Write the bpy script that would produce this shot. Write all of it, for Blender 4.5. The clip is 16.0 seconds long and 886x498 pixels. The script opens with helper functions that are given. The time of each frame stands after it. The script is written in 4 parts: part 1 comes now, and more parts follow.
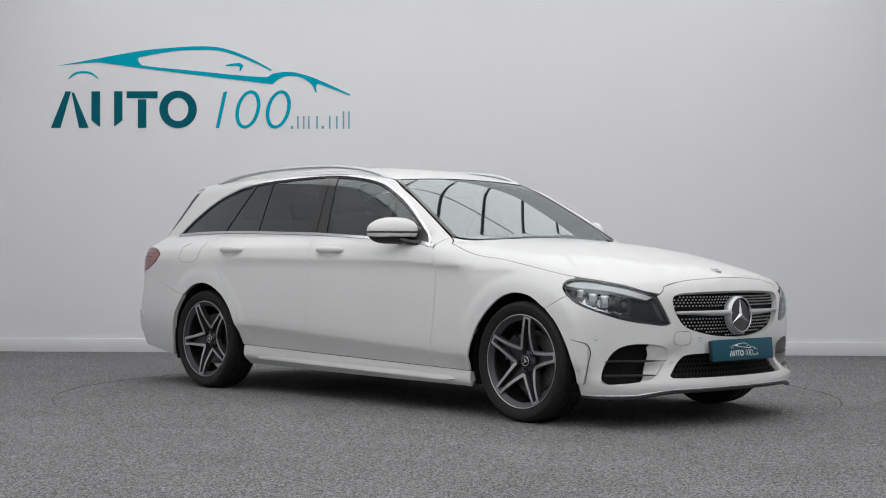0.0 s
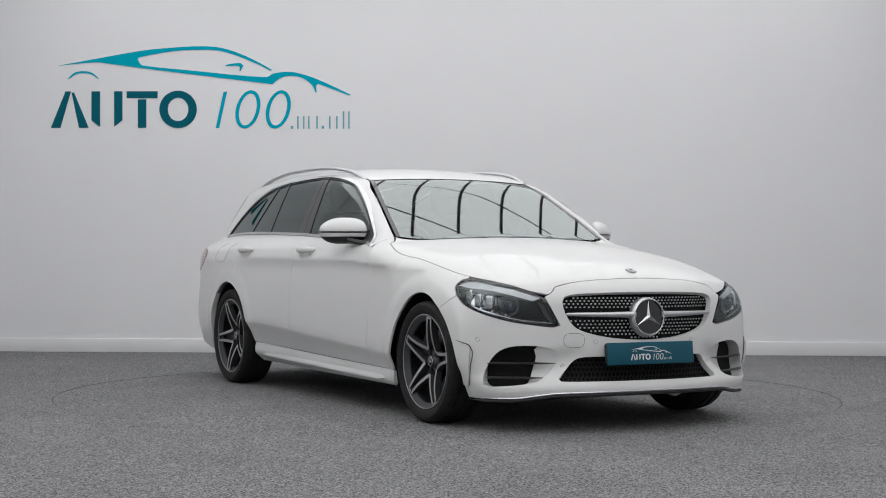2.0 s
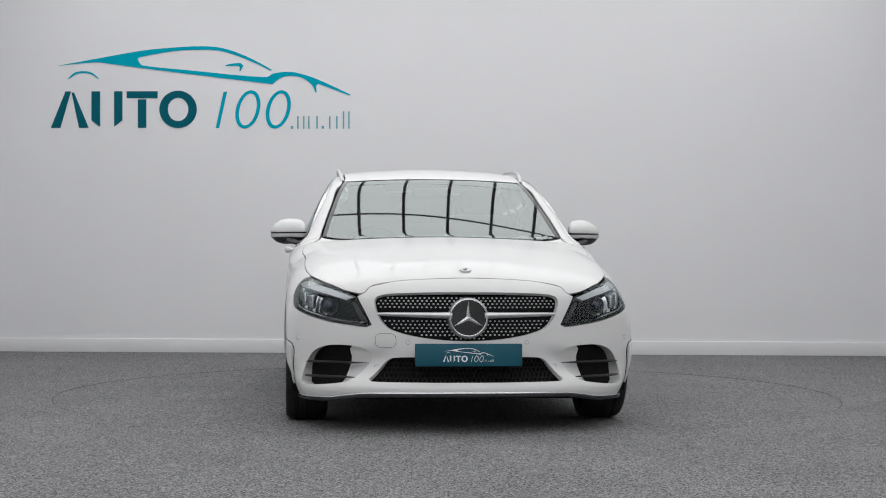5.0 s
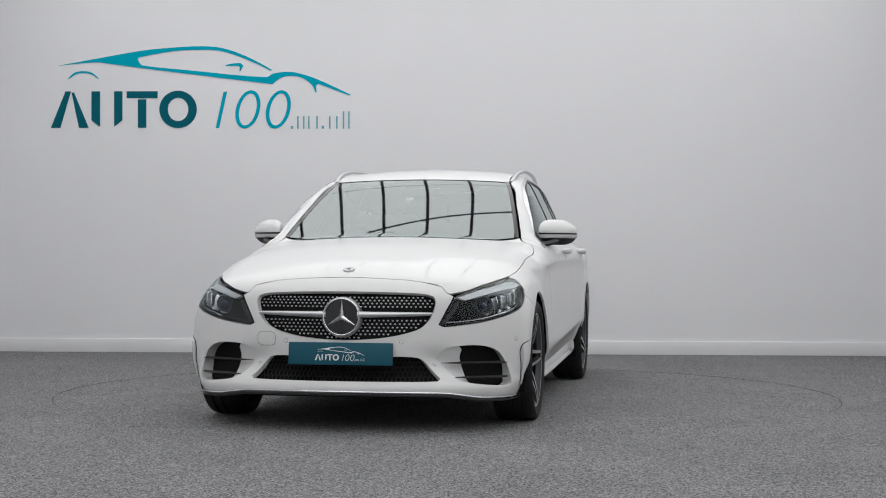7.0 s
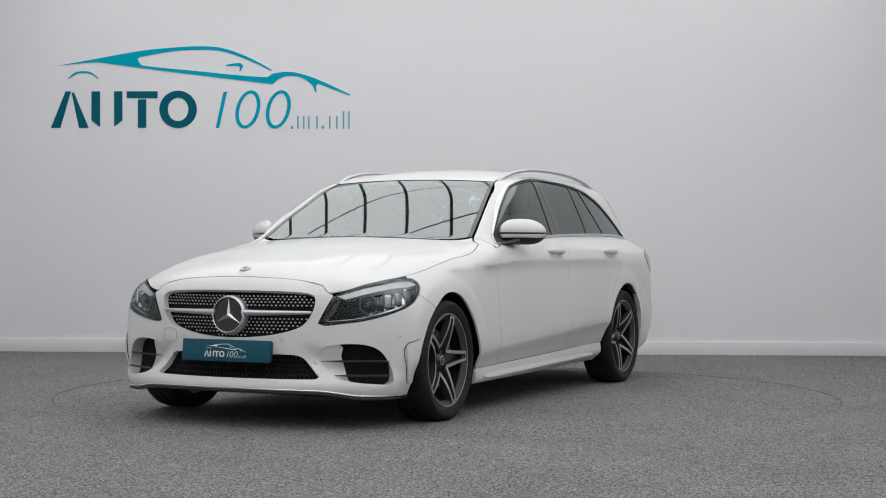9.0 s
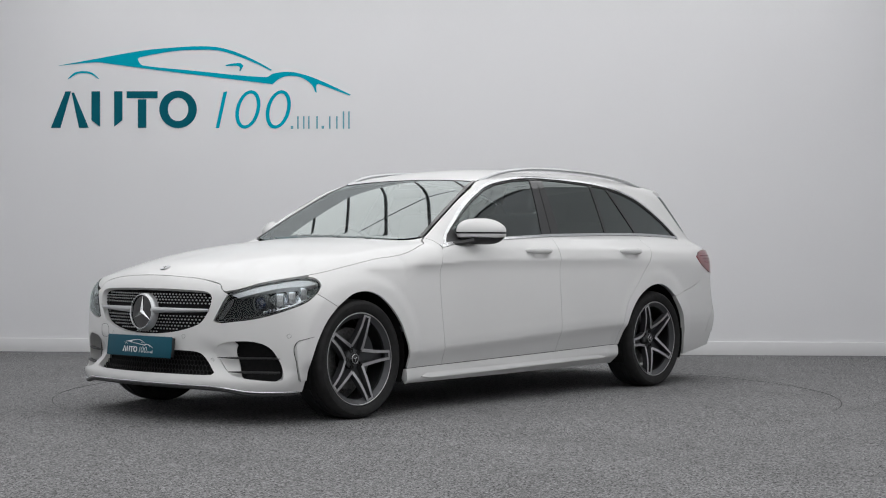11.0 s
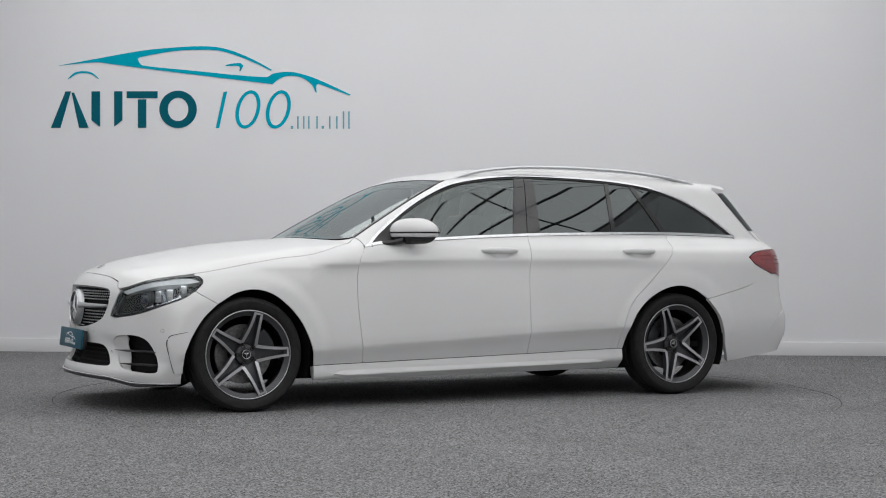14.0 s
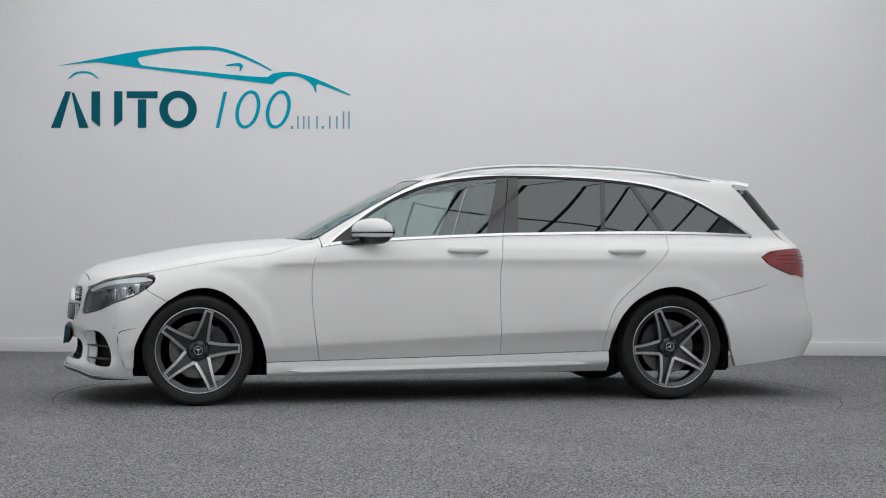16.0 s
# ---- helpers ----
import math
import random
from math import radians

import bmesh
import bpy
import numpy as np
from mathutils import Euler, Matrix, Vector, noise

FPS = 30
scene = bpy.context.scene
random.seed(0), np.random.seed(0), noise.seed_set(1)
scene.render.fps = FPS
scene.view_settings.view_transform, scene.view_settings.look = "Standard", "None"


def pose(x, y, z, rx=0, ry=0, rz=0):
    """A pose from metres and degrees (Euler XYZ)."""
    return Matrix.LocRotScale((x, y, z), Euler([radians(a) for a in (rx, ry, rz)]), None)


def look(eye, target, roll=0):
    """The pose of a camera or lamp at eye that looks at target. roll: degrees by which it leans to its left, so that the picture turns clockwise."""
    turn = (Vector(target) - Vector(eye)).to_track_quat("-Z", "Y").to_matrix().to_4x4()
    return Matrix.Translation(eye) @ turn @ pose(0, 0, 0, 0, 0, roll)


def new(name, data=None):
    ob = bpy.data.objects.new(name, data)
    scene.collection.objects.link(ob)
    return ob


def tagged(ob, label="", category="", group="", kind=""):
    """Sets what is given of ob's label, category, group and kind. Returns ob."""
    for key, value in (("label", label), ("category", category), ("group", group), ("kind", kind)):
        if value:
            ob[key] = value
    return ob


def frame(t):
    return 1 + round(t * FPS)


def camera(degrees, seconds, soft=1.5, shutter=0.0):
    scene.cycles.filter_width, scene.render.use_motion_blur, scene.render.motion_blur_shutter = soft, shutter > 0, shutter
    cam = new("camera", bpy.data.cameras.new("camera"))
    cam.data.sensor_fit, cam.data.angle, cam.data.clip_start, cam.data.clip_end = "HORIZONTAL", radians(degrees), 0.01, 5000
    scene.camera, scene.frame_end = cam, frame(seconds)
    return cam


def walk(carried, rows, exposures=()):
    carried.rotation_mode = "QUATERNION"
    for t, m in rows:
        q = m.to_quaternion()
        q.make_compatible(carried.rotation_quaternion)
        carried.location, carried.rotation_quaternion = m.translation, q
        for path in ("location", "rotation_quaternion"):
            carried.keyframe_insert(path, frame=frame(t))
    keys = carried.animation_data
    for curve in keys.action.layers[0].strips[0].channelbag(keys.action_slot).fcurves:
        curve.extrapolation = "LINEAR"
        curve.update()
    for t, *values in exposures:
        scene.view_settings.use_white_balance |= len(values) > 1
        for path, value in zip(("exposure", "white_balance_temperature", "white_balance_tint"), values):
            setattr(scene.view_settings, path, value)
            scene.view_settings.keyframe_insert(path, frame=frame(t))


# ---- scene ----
eye = (0.0, -10.058, 0.8916)
pan, tilt = radians(-0.1583), radians(0.1724)
aim = (eye[0] + math.sin(pan) * math.cos(tilt), eye[1] + math.cos(pan) * math.cos(tilt), eye[2] + math.sin(tilt))
cam = camera(31.463, 16.0, soft=1.05)
walk(cam, [(0.0, look(eye, aim, 0.2362)), (16.0, look(eye, aim, 0.2362))])

# ---- light: a wide translucent roof light over the studio ----
scene.view_settings.exposure = 0.0
world = bpy.data.worlds.new("studio_air")
world.use_nodes = True
world.node_tree.nodes["Background"].inputs[0].default_value = (0.6, 0.62, 0.66, 1)
world.node_tree.nodes["Background"].inputs[1].default_value = 0.02
scene.world = world
ROOF_LIGHT = 1.62
CEILING = 3.6
WALL = 3.995
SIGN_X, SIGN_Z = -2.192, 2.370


# ---- materials ----
def material(name, colour, rough=0.5, metal=0.0, coat=0.0, coat_rough=0.03, spec=0.5):
    m = bpy.data.materials.new(name)
    m.use_nodes = True
    b = m.node_tree.nodes["Principled BSDF"]
    b.inputs["Base Color"].default_value = (*colour, 1)
    b.inputs["Roughness"].default_value = rough
    b.inputs["Metallic"].default_value = metal
    b.inputs["Coat Weight"].default_value = coat
    b.inputs["Coat Roughness"].default_value = coat_rough
    b.inputs["Specular IOR Level"].default_value = spec
    return m


def mottle(m, scale, low, high, detail=4.0, bump=0.0, bump_scale=None, rough=None):
    """Uneven colour between low and high, and fine relief."""
    t = m.node_tree
    b = t.nodes["Principled BSDF"]
    co = t.nodes.new("ShaderNodeTexCoord")
    n = t.nodes.new("ShaderNodeTexNoise")
    n.inputs["Scale"].default_value, n.inputs["Detail"].default_value = scale, detail
    r = t.nodes.new("ShaderNodeValToRGB")
    r.color_ramp.elements[0].position, r.color_ramp.elements[1].position = 0.3, 0.7
    r.color_ramp.elements[0].color, r.color_ramp.elements[1].color = (*low, 1), (*high, 1)
    t.links.new(co.outputs["Object"], n.inputs["Vector"])
    t.links.new(n.outputs[0], r.inputs[0])
    t.links.new(r.outputs[0], b.inputs["Base Color"])
    if bump:
        f = t.nodes.new("ShaderNodeTexNoise")
        f.inputs["Scale"].default_value, f.inputs["Detail"].default_value = bump_scale or scale * 4, 3.0
        k = t.nodes.new("ShaderNodeBump")
        k.inputs["Strength"].default_value, k.inputs["Distance"].default_value = bump, 0.01
        t.links.new(co.outputs["Object"], f.inputs["Vector"])
        t.links.new(f.outputs[0], k.inputs["Height"])
        t.links.new(k.outputs[0], b.inputs["Normal"])
    return m


def carpet_material(name):
    """Needle-felt carpet: a fleck of light and dark yarn tufts, soft relief, faint broad soiling."""
    m = material(name, (0.12, 0.12, 0.122), 0.95, spec=0.15)
    t = m.node_tree
    b = t.nodes["Principled BSDF"]
    co = t.nodes.new("ShaderNodeTexCoord")
    tuft, fine, broad = t.nodes.new("ShaderNodeTexVoronoi"), t.nodes.new("ShaderNodeTexNoise"), t.nodes.new("ShaderNodeTexNoise")
    tuft.inputs["Scale"].default_value = 150
    for node, sc, de in ((fine, 75, 4), (broad, 1.3, 3)):
        node.inputs["Scale"].default_value, node.inputs["Detail"].default_value = sc, de
    for node in (tuft, fine, broad):
        t.links.new(co.outputs["Object"], node.inputs["Vector"])
    ramp = t.nodes.new("ShaderNodeValToRGB")
    ramp.color_ramp.elements[0].position, ramp.color_ramp.elements[1].position = 0.05, 0.95
    ramp.color_ramp.elements[0].color, ramp.color_ramp.elements[1].color = (0.016, 0.016, 0.0162, 1), (0.335, 0.335, 0.338, 1)
    t.links.new(tuft.outputs["Color"], ramp.inputs[0])
    last = ramp.outputs[0]
    for src, low, high in ((fine, 0.72, 1.28), (broad, 0.92, 1.06)):
        shade = t.nodes.new("ShaderNodeValToRGB")
        shade.color_ramp.elements[0].position, shade.color_ramp.elements[1].position = 0.32, 0.68
        shade.color_ramp.elements[0].color, shade.color_ramp.elements[1].color = (low, low, low, 1), (high, high, high, 1)
        t.links.new(src.outputs[0], shade.inputs[0])
        mix = t.nodes.new("ShaderNodeMix")
        mix.data_type, mix.blend_type = "RGBA", "MULTIPLY"
        mix.inputs[0].default_value = 1.0
        t.links.new(last, mix.inputs[6])
        t.links.new(shade.outputs[0], mix.inputs[7])
        last = mix.outputs[2]
    t.links.new(last, b.inputs["Base Color"])
    k = t.nodes.new("ShaderNodeBump")
    k.inputs["Strength"].default_value, k.inputs["Distance"].default_value = 0.4, 0.004
    t.links.new(tuft.outputs["Distance"], k.inputs["Height"])
    t.links.new(k.outputs[0], b.inputs["Normal"])
    return m


def glass_material(name, tint, gloss_rough=0.0, ior=1.5, sheen=(0.88, 0.96, 0.95)):
    m = bpy.data.materials.new(name)
    m.use_nodes = True
    t = m.node_tree
    t.nodes.remove(t.nodes["Principled BSDF"])
    out = t.nodes["Material Output"]
    clear, shine, mix, fres = (t.nodes.new("ShaderNode" + n) for n in ("BsdfTransparent", "BsdfGlossy", "MixShader", "Fresnel"))
    clear.inputs[0].default_value = (*tint, 1)
    shine.inputs["Roughness"].default_value = gloss_rough
    shine.inputs["Color"].default_value = (*sheen, 1)
    fres.inputs[0].default_value = ior
    t.links.new(fres.outputs[0], mix.inputs[0])
    t.links.new(clear.outputs[0], mix.inputs[1])
    t.links.new(shine.outputs[0], mix.inputs[2])
    t.links.new(mix.outputs[0], out.inputs[0])
    return m


def glow_material(name, colour, strength):
    m = bpy.data.materials.new(name)
    m.use_nodes = True
    t = m.node_tree
    t.nodes.remove(t.nodes["Principled BSDF"])
    e = t.nodes.new("ShaderNodeEmission")
    e.inputs[0].default_value, e.inputs[1].default_value = (*colour, 1), strength
    t.links.new(e.outputs[0], t.nodes["Material Output"].inputs[0])
    return m


wall_paint = mottle(material("wall_paint", (0.5, 0.5, 0.52), 0.75), 0.5, (0.77, 0.77, 0.783), (0.80, 0.80, 0.813), bump=0.05, bump_scale=60)
trim_paint = mottle(material("trim_paint", (0.6, 0.6, 0.61), 0.45), 2.0, (0.74, 0.74, 0.745), (0.78, 0.78, 0.785))
carpet = carpet_material("carpet")
roof_sheet = glow_material("roof_sheet", (0.985, 0.988, 1.0), ROOF_LIGHT)
# Near-white paint for unseen surfaces that throw light back onto the car.
bounce_paint = mottle(material("bounce_paint", (0.7, 0.7, 0.7), 0.8), 1.0, (0.74, 0.74, 0.745), (0.78, 0.78, 0.785))
beam_paint = mottle(material("beam_paint", (0.1, 0.105, 0.108), 0.6), 3, (0.09, 0.095, 0.098), (0.12, 0.125, 0.128))
gap_dark = material("gap_dark", (0.012, 0.012, 0.012), 0.9)
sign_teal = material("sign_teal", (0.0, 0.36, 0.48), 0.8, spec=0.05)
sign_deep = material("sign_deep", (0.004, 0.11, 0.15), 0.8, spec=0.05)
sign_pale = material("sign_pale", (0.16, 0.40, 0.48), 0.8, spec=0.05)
white_paint = mottle(material("white_paint", (0.8, 0.8, 0.8), 0.5, coat=0.5, coat_rough=0.015, spec=0.2), 2.2, (0.665, 0.665, 0.66), (0.69, 0.69, 0.685))
chrome = material("chrome", (0.66, 0.67, 0.68), 0.24, 1.0)
satin = material("satin_silver", (0.55, 0.56, 0.57), 0.4, 1.0)
rim_silver = mottle(material("rim_silver", (0.5, 0.5, 0.51), 0.34, 0.85), 40, (0.40, 0.40, 0.41), (0.47, 0.47, 0.48))
rim_grey = material("rim_grey", (0.062, 0.064, 0.068), 0.36, 0.5)
rubber = mottle(material("rubber", (0.013, 0.013, 0.013), 0.7, spec=0.28), 30, (0.010, 0.010, 0.010), (0.017, 0.017, 0.0175), bump=0.1, bump_scale=300)
black_plastic = mottle(material("black_plastic", (0.015, 0.015, 0.016), 0.5), 60, (0.011, 0.011, 0.012), (0.02, 0.02, 0.021))
gloss_black = material("gloss_black", (0.006, 0.006, 0.007), 0.15, coat=0.4)
deep_black = mottle(material("deep_black", (0.008, 0.008, 0.0085), 0.7, spec=0.12), 50, (0.006, 0.006, 0.0065), (0.011, 0.011, 0.0115))
stud_silver = material("stud_silver", (0.58, 0.59, 0.60), 0.3, 0.9)
pillar_black = material("pillar_black", (0.007, 0.007, 0.008), 0.12, spec=0.6, coat=0.3)
liner = material("wheel_liner", (0.012, 0.012, 0.012), 0.95, spec=0.1)
cast_iron = mottle(material("cast_iron", (0.2, 0.2, 0.2), 0.45, 0.8), 80, (0.12, 0.12, 0.12), (0.22, 0.22, 0.22))
clear_glass = glass_material("clear_glass", (0.62, 0.75, 0.74), ior=3.1, sheen=(0.93, 1.0, 0.99))
side_glass = glass_material("side_glass", (0.48, 0.58, 0.57), ior=2.0)
privacy_glass = glass_material("privacy_glass", (0.03, 0.031, 0.032), ior=1.85)
lamp_glass = glass_material("lamp_glass", (0.93, 0.94, 0.95), ior=1.5)
lamp_chrome = material("lamp_chrome", (0.72, 0.74, 0.77), 0.16, 1.0)
lamp_dark = material("lamp_dark", (0.006, 0.0075, 0.0095), 0.25, spec=0.15)
lamp_frost = material("lamp_frost", (0.82, 0.83, 0.85), 0.2, coat=0.8)
net_black = material("net_black", (0.010, 0.010, 0.011), 0.55, spec=0.3)
# The blue glint of the dark lens is put into this base colour.
glint_blue = material("glint_blue", (0.012, 0.02, 0.055), 0.08, coat=1.0)
red_lens = mottle(material("red_lens", (0.2, 0.008, 0.014), 0.12, coat=1.0), 12, (0.16, 0.006, 0.012), (0.24, 0.012, 0.018))
plate_teal = mottle(material("plate_teal", (0.006, 0.074, 0.11), 0.5, spec=0.25), 6, (0.0055, 0.070, 0.105), (0.0065, 0.078, 0.115))
plate_white = material("plate_white", (0.7, 0.72, 0.73), 0.5)
seat_leather = mottle(material("seat_leather", (0.03, 0.03, 0.032), 0.55), 20, (0.022, 0.022, 0.024), (0.04, 0.04, 0.042), bump=0.1)
headliner = material("headliner", (0.45, 0.45, 0.44), 0.9)


# ---- mesh helpers ----
def build(name, verts, faces, mats, parent=None, label="", normals=None, sharp=40.0, slots=None, shift=True):
    """One mesh object, with smooth faces; normals: one for each vertex, where they are known."""
    me = bpy.data.meshes.new(name)
    v = np.asarray(verts, float).reshape(-1, 3)
    if shift:
        v = v - np.array([CX, CY, 0.0])
    me.from_pydata(v.tolist(), [], [tuple(int(i) for i in f) for f in faces])
    for m in (mats if isinstance(mats, (list, tuple)) else [mats]):
        me.materials.append(m)
    me.polygons.foreach_set("use_smooth", [True] * len(me.polygons))
    if slots is not None:
        me.polygons.foreach_set("material_index", [int(s) for s in slots])
    me.update()
    if normals is not None:
        me.normals_split_custom_set_from_vertices([tuple(n) for n in normals])
    else:
        me.set_sharp_from_angle(angle=radians(sharp))
    ob = new(name, me)
    if parent is not None:
        ob.parent = parent
    if label:
        ob["label"] = label
    return ob


def box(x0, x1, y0, y1, z0, z1):
    v = [(x, y, z) for x in (x0, x1) for y in (y0, y1) for z in (z0, z1)]
    return v, [(0, 1, 3, 2), (4, 6, 7, 5), (0, 4, 5, 1), (2, 3, 7, 6), (0, 2, 6, 4), (1, 5, 7, 3)]


def soft_box(x0, x1, y0, y1, z0, z1, r=0.01, n=2):
    bm = bmesh.new()
    v, f = box(x0, x1, y0, y1, z0, z1)
    vs = [bm.verts.new(p) for p in v]
    for q in f:
        bm.faces.new([vs[i] for i in q])
    bmesh.ops.recalc_face_normals(bm, faces=bm.faces)
    bmesh.ops.bevel(bm, geom=bm.edges[:], offset=r, segments=n, affect="EDGES", profile=0.5)
    bm.verts.index_update()
    out = [tuple(p.co) for p in bm.verts], [tuple(p.index for p in q.verts) for q in bm.faces]
    bm.free()
    return out


def join(*pieces):
    verts, faces = [], []
    for v, f in pieces:
        k = len(verts)
        verts += [tuple(p) for p in v]
        faces += [tuple(i + k for i in q) for q in f]
    return verts, faces


def moved(piece, m):
    v, f = piece
    flip = m.determinant() < 0
    return [tuple(m @ Vector(p)) for p in v], [tuple(reversed(q)) if flip else q for q in f]


def lathe(profile, n=64, closed=False):
    """Profile of (radius, y) turned round the y axis."""
    k = len(profile)
    v = [(r * math.cos(2 * math.pi * i / n), y, r * math.sin(2 * math.pi * i / n)) for i in range(n) for r, y in profile]
    f = []
    for i in range(n):
        j = (i + 1) % n
        for a in range(k if closed else k - 1):
            b = (a + 1) % k
            f.append((i * k + a, i * k + b, j * k + b, j * k + a))
    return v, f


def tube(points, radius, n=8, flat=1.0, closed=False):
    """A round or flattened bar along points."""
    p = np.asarray(points, float)
    k = len(p)
    d = (np.roll(p, -1, 0) - np.roll(p, 1, 0)) if closed else np.gradient(p, axis=0)
    d /= np.linalg.norm(d, axis=1, keepdims=True)
    up = np.array([0, 0, 1.0])
    s = np.cross(d, up)
    s /= np.maximum(np.linalg.norm(s, axis=1, keepdims=True), 1e-6)
    w = np.cross(s, d)
    rad = np.broadcast_to(radius, (k,))
    v = [p[i] + rad[i] * (math.cos(2 * math.pi * j / n) * s[i] + flat * math.sin(2 * math.pi * j / n) * w[i]) for i in range(k) for j in range(n)]
    f = [(i * n + j, i * n + (j + 1) % n, ((i + 1) % k) * n + (j + 1) % n, ((i + 1) % k) * n + j) for i in range(k if closed else k - 1) for j in range(n)]
    if not closed:
        f += [tuple(range(n))[::-1], tuple(range((k - 1) * n, k * n))]
    return v, f


def rounded(poly, step):
    """A closed outline through the points: curved, but sharp where it turns by more than 40 degrees."""
    p = np.asarray(poly, float)
    n = len(p)
    d = np.roll(p, -1, 0) - p
    ln = np.linalg.norm(d, axis=1)
    ang = np.arctan2(d[:, 1], d[:, 0])
    turn = np.abs((ang - np.roll(ang, 1) + np.pi) % (2 * np.pi) - np.pi)
    corner = turn > radians(40)
    out = []
    for i in range(n):
        j = (i + 1) % n
        a, b = p[i], p[j]
        ta = d[i] if corner[i] else (p[j] - p[i - 1]) * ln[i] / (ln[i] + ln[i - 1])
        tb = d[i] if corner[j] else (p[(j + 1) % n] - p[i]) * ln[i] / (ln[i] + ln[j])
        k = max(1, int(math.ceil(ln[i] / step)))
        for s in np.arange(k) / k:
            out.append((2 * s**3 - 3 * s**2 + 1) * a + (s**3 - 2 * s**2 + s) * ta + (3 * s**2 - 2 * s**3) * b + (s**3 - s**2) * tb)
    return np.array(out)


def inset(p, amount):
    """The outline moved inwards by amount."""
    area = np.sum(p[:, 0] * np.roll(p[:, 1], -1) - p[:, 1] * np.roll(p[:, 0], -1))
    a, b = p - np.roll(p, 1, 0), np.roll(p, -1, 0) - p
    nrm = [np.stack([-e[:, 1], e[:, 0]], 1) / np.maximum(np.linalg.norm(e, axis=1, keepdims=True), 1e-9) for e in (a, b)]
    m = nrm[0] + nrm[1]
    m /= np.maximum(np.sum(m * nrm[0], 1, keepdims=True), 0.5)
    return p + m * amount * (1 if area > 0 else -1)


def within(q, p):
    """Which of the points q lie in the outline p."""
    x, y = q[:, :1], q[:, 1:]
    a, b = p, np.roll(p, -1, 0)
    cross = (a[:, 1] > y) != (b[:, 1] > y)
    with np.errstate(divide="ignore", invalid="ignore"):
        at = a[:, 0] + (y - a[:, 1]) * (b[:, 0] - a[:, 0]) / (b[:, 1] - a[:, 1])
    return (np.sum(cross & (x < at), 1) % 2) == 1


def flat_mesh(outer, holes=(), step=0.03):
    """Triangles that fill an outline, with an even net inside; gives points, faces and the loops of edge indices."""
    loops = [outer, *holes]
    pts = np.concatenate(loops)
    edges, starts, k = [], [], 0
    for lp in loops:
        edges += [(k + i, k + (i + 1) % len(lp)) for i in range(len(lp))]
        starts.append((k, len(lp)))
        k += len(lp)
    lo, hi = outer.min(0), outer.max(0)
    gx, gy = np.meshgrid(np.arange(lo[0] + step / 2, hi[0], step), np.arange(lo[1] + step / 2, hi[1], step))
    gx = gx + step / 2 * (np.arange(gx.shape[0]) % 2)[:, None]
    g = np.stack([gx.ravel(), gy.ravel()], 1)
    if len(g):
        ok = within(g, outer)
        for hl in holes:
            ok &= ~within(g, hl)
        g = g[ok]
    if len(g):
        near = np.min(np.linalg.norm(g[:, None, :] - pts[None], axis=2), 1)
        g = g[near > step * 0.45]
    every = np.concatenate([pts, g]) if len(g) else pts
    from mathutils.geometry import delaunay_2d_cdt
    v, _, f, *_ = delaunay_2d_cdt([Vector(p) for p in every], edges, [], 0, 1e-7)
    v = np.array([tuple(p) for p in v])
    f = np.array([q for q in f if len(q) == 3], int)
    mid = v[f].mean(1)
    ok = within(mid, outer)
    for hl in holes:
        ok &= ~within(mid, hl)
    return v, f[ok], starts


# ---- the car's outer form: x forward, y left, z up, origin on the ground between the axles ----
def spline(points):
    """A fair curve of even bend through (a, b) points, as a function of a."""
    pts = sorted(points)
    xs, ys = np.array([p[0] for p in pts], float), np.array([p[1] for p in pts], float)
    n, h = len(xs), np.diff(xs)
    a, r = np.eye(n), np.zeros(n)
    for i in range(1, n - 1):
        a[i, i - 1:i + 2] = h[i - 1], 2 * (h[i - 1] + h[i]), h[i]
        r[i] = 6 * ((ys[i + 1] - ys[i]) / h[i] - (ys[i] - ys[i - 1]) / h[i - 1])
    c = np.linalg.solve(a, r)
    end = [(ys[1] - ys[0]) / h[0] - h[0] * c[1] / 6, (ys[-1] - ys[-2]) / h[-1] + h[-1] * c[-2] / 6]

    def value(x):
        x = np.asarray(x, float)
        i = np.clip(np.searchsorted(xs, x) - 1, 0, n - 2)
        s, t = xs[i + 1] - x, x - xs[i]
        inside = (c[i] * s**3 + c[i + 1] * t**3) / (6 * h[i]) + (ys[i] / h[i] - c[i] * h[i] / 6) * s + (ys[i + 1] / h[i] - c[i + 1] * h[i] / 6) * t
        return np.where(x < xs[0], ys[0] + (x - xs[0]) * end[0], np.where(x > xs[-1], ys[-1] + (x - xs[-1]) * end[1], inside))
    return value


def curve(points):
    """A smooth curve through (a, b) points, as a function of a."""
    pts = sorted(points)
    xs, ys = np.array([p[0] for p in pts], float), np.array([p[1] for p in pts], float)
    h, d = np.diff(xs), np.diff(ys) / np.diff(xs)
    m = np.concatenate([[d[0]], (d[:-1] * h[1:] + d[1:] * h[:-1]) / (h[1:] + h[:-1]), [d[-1]]])

    def value(x):
        x = np.clip(np.asarray(x, float), xs[0] - 1, xs[-1] + 1)
        i = np.clip(np.searchsorted(xs, x) - 1, 0, len(h) - 1)
        t = (x - xs[i]) / h[i]
        inside = ((1 + 2 * t) * (1 - t) ** 2 * ys[i] + t * (1 - t) ** 2 * h[i] * m[i]
                  + t * t * (3 - 2 * t) * ys[i + 1] + t * t * (t - 1) * h[i] * m[i + 1])
        low, high = ys[0] + (x - xs[0]) * m[0], ys[-1] + (x - xs[-1]) * m[-1]
        return np.where(x < xs[0], low, np.where(x > xs[-1], high, inside))
    return value


def smax(a, b, k):
    return np.maximum(a, b) + np.maximum(k - np.abs(a - b), 0) ** 2 / (4 * k)


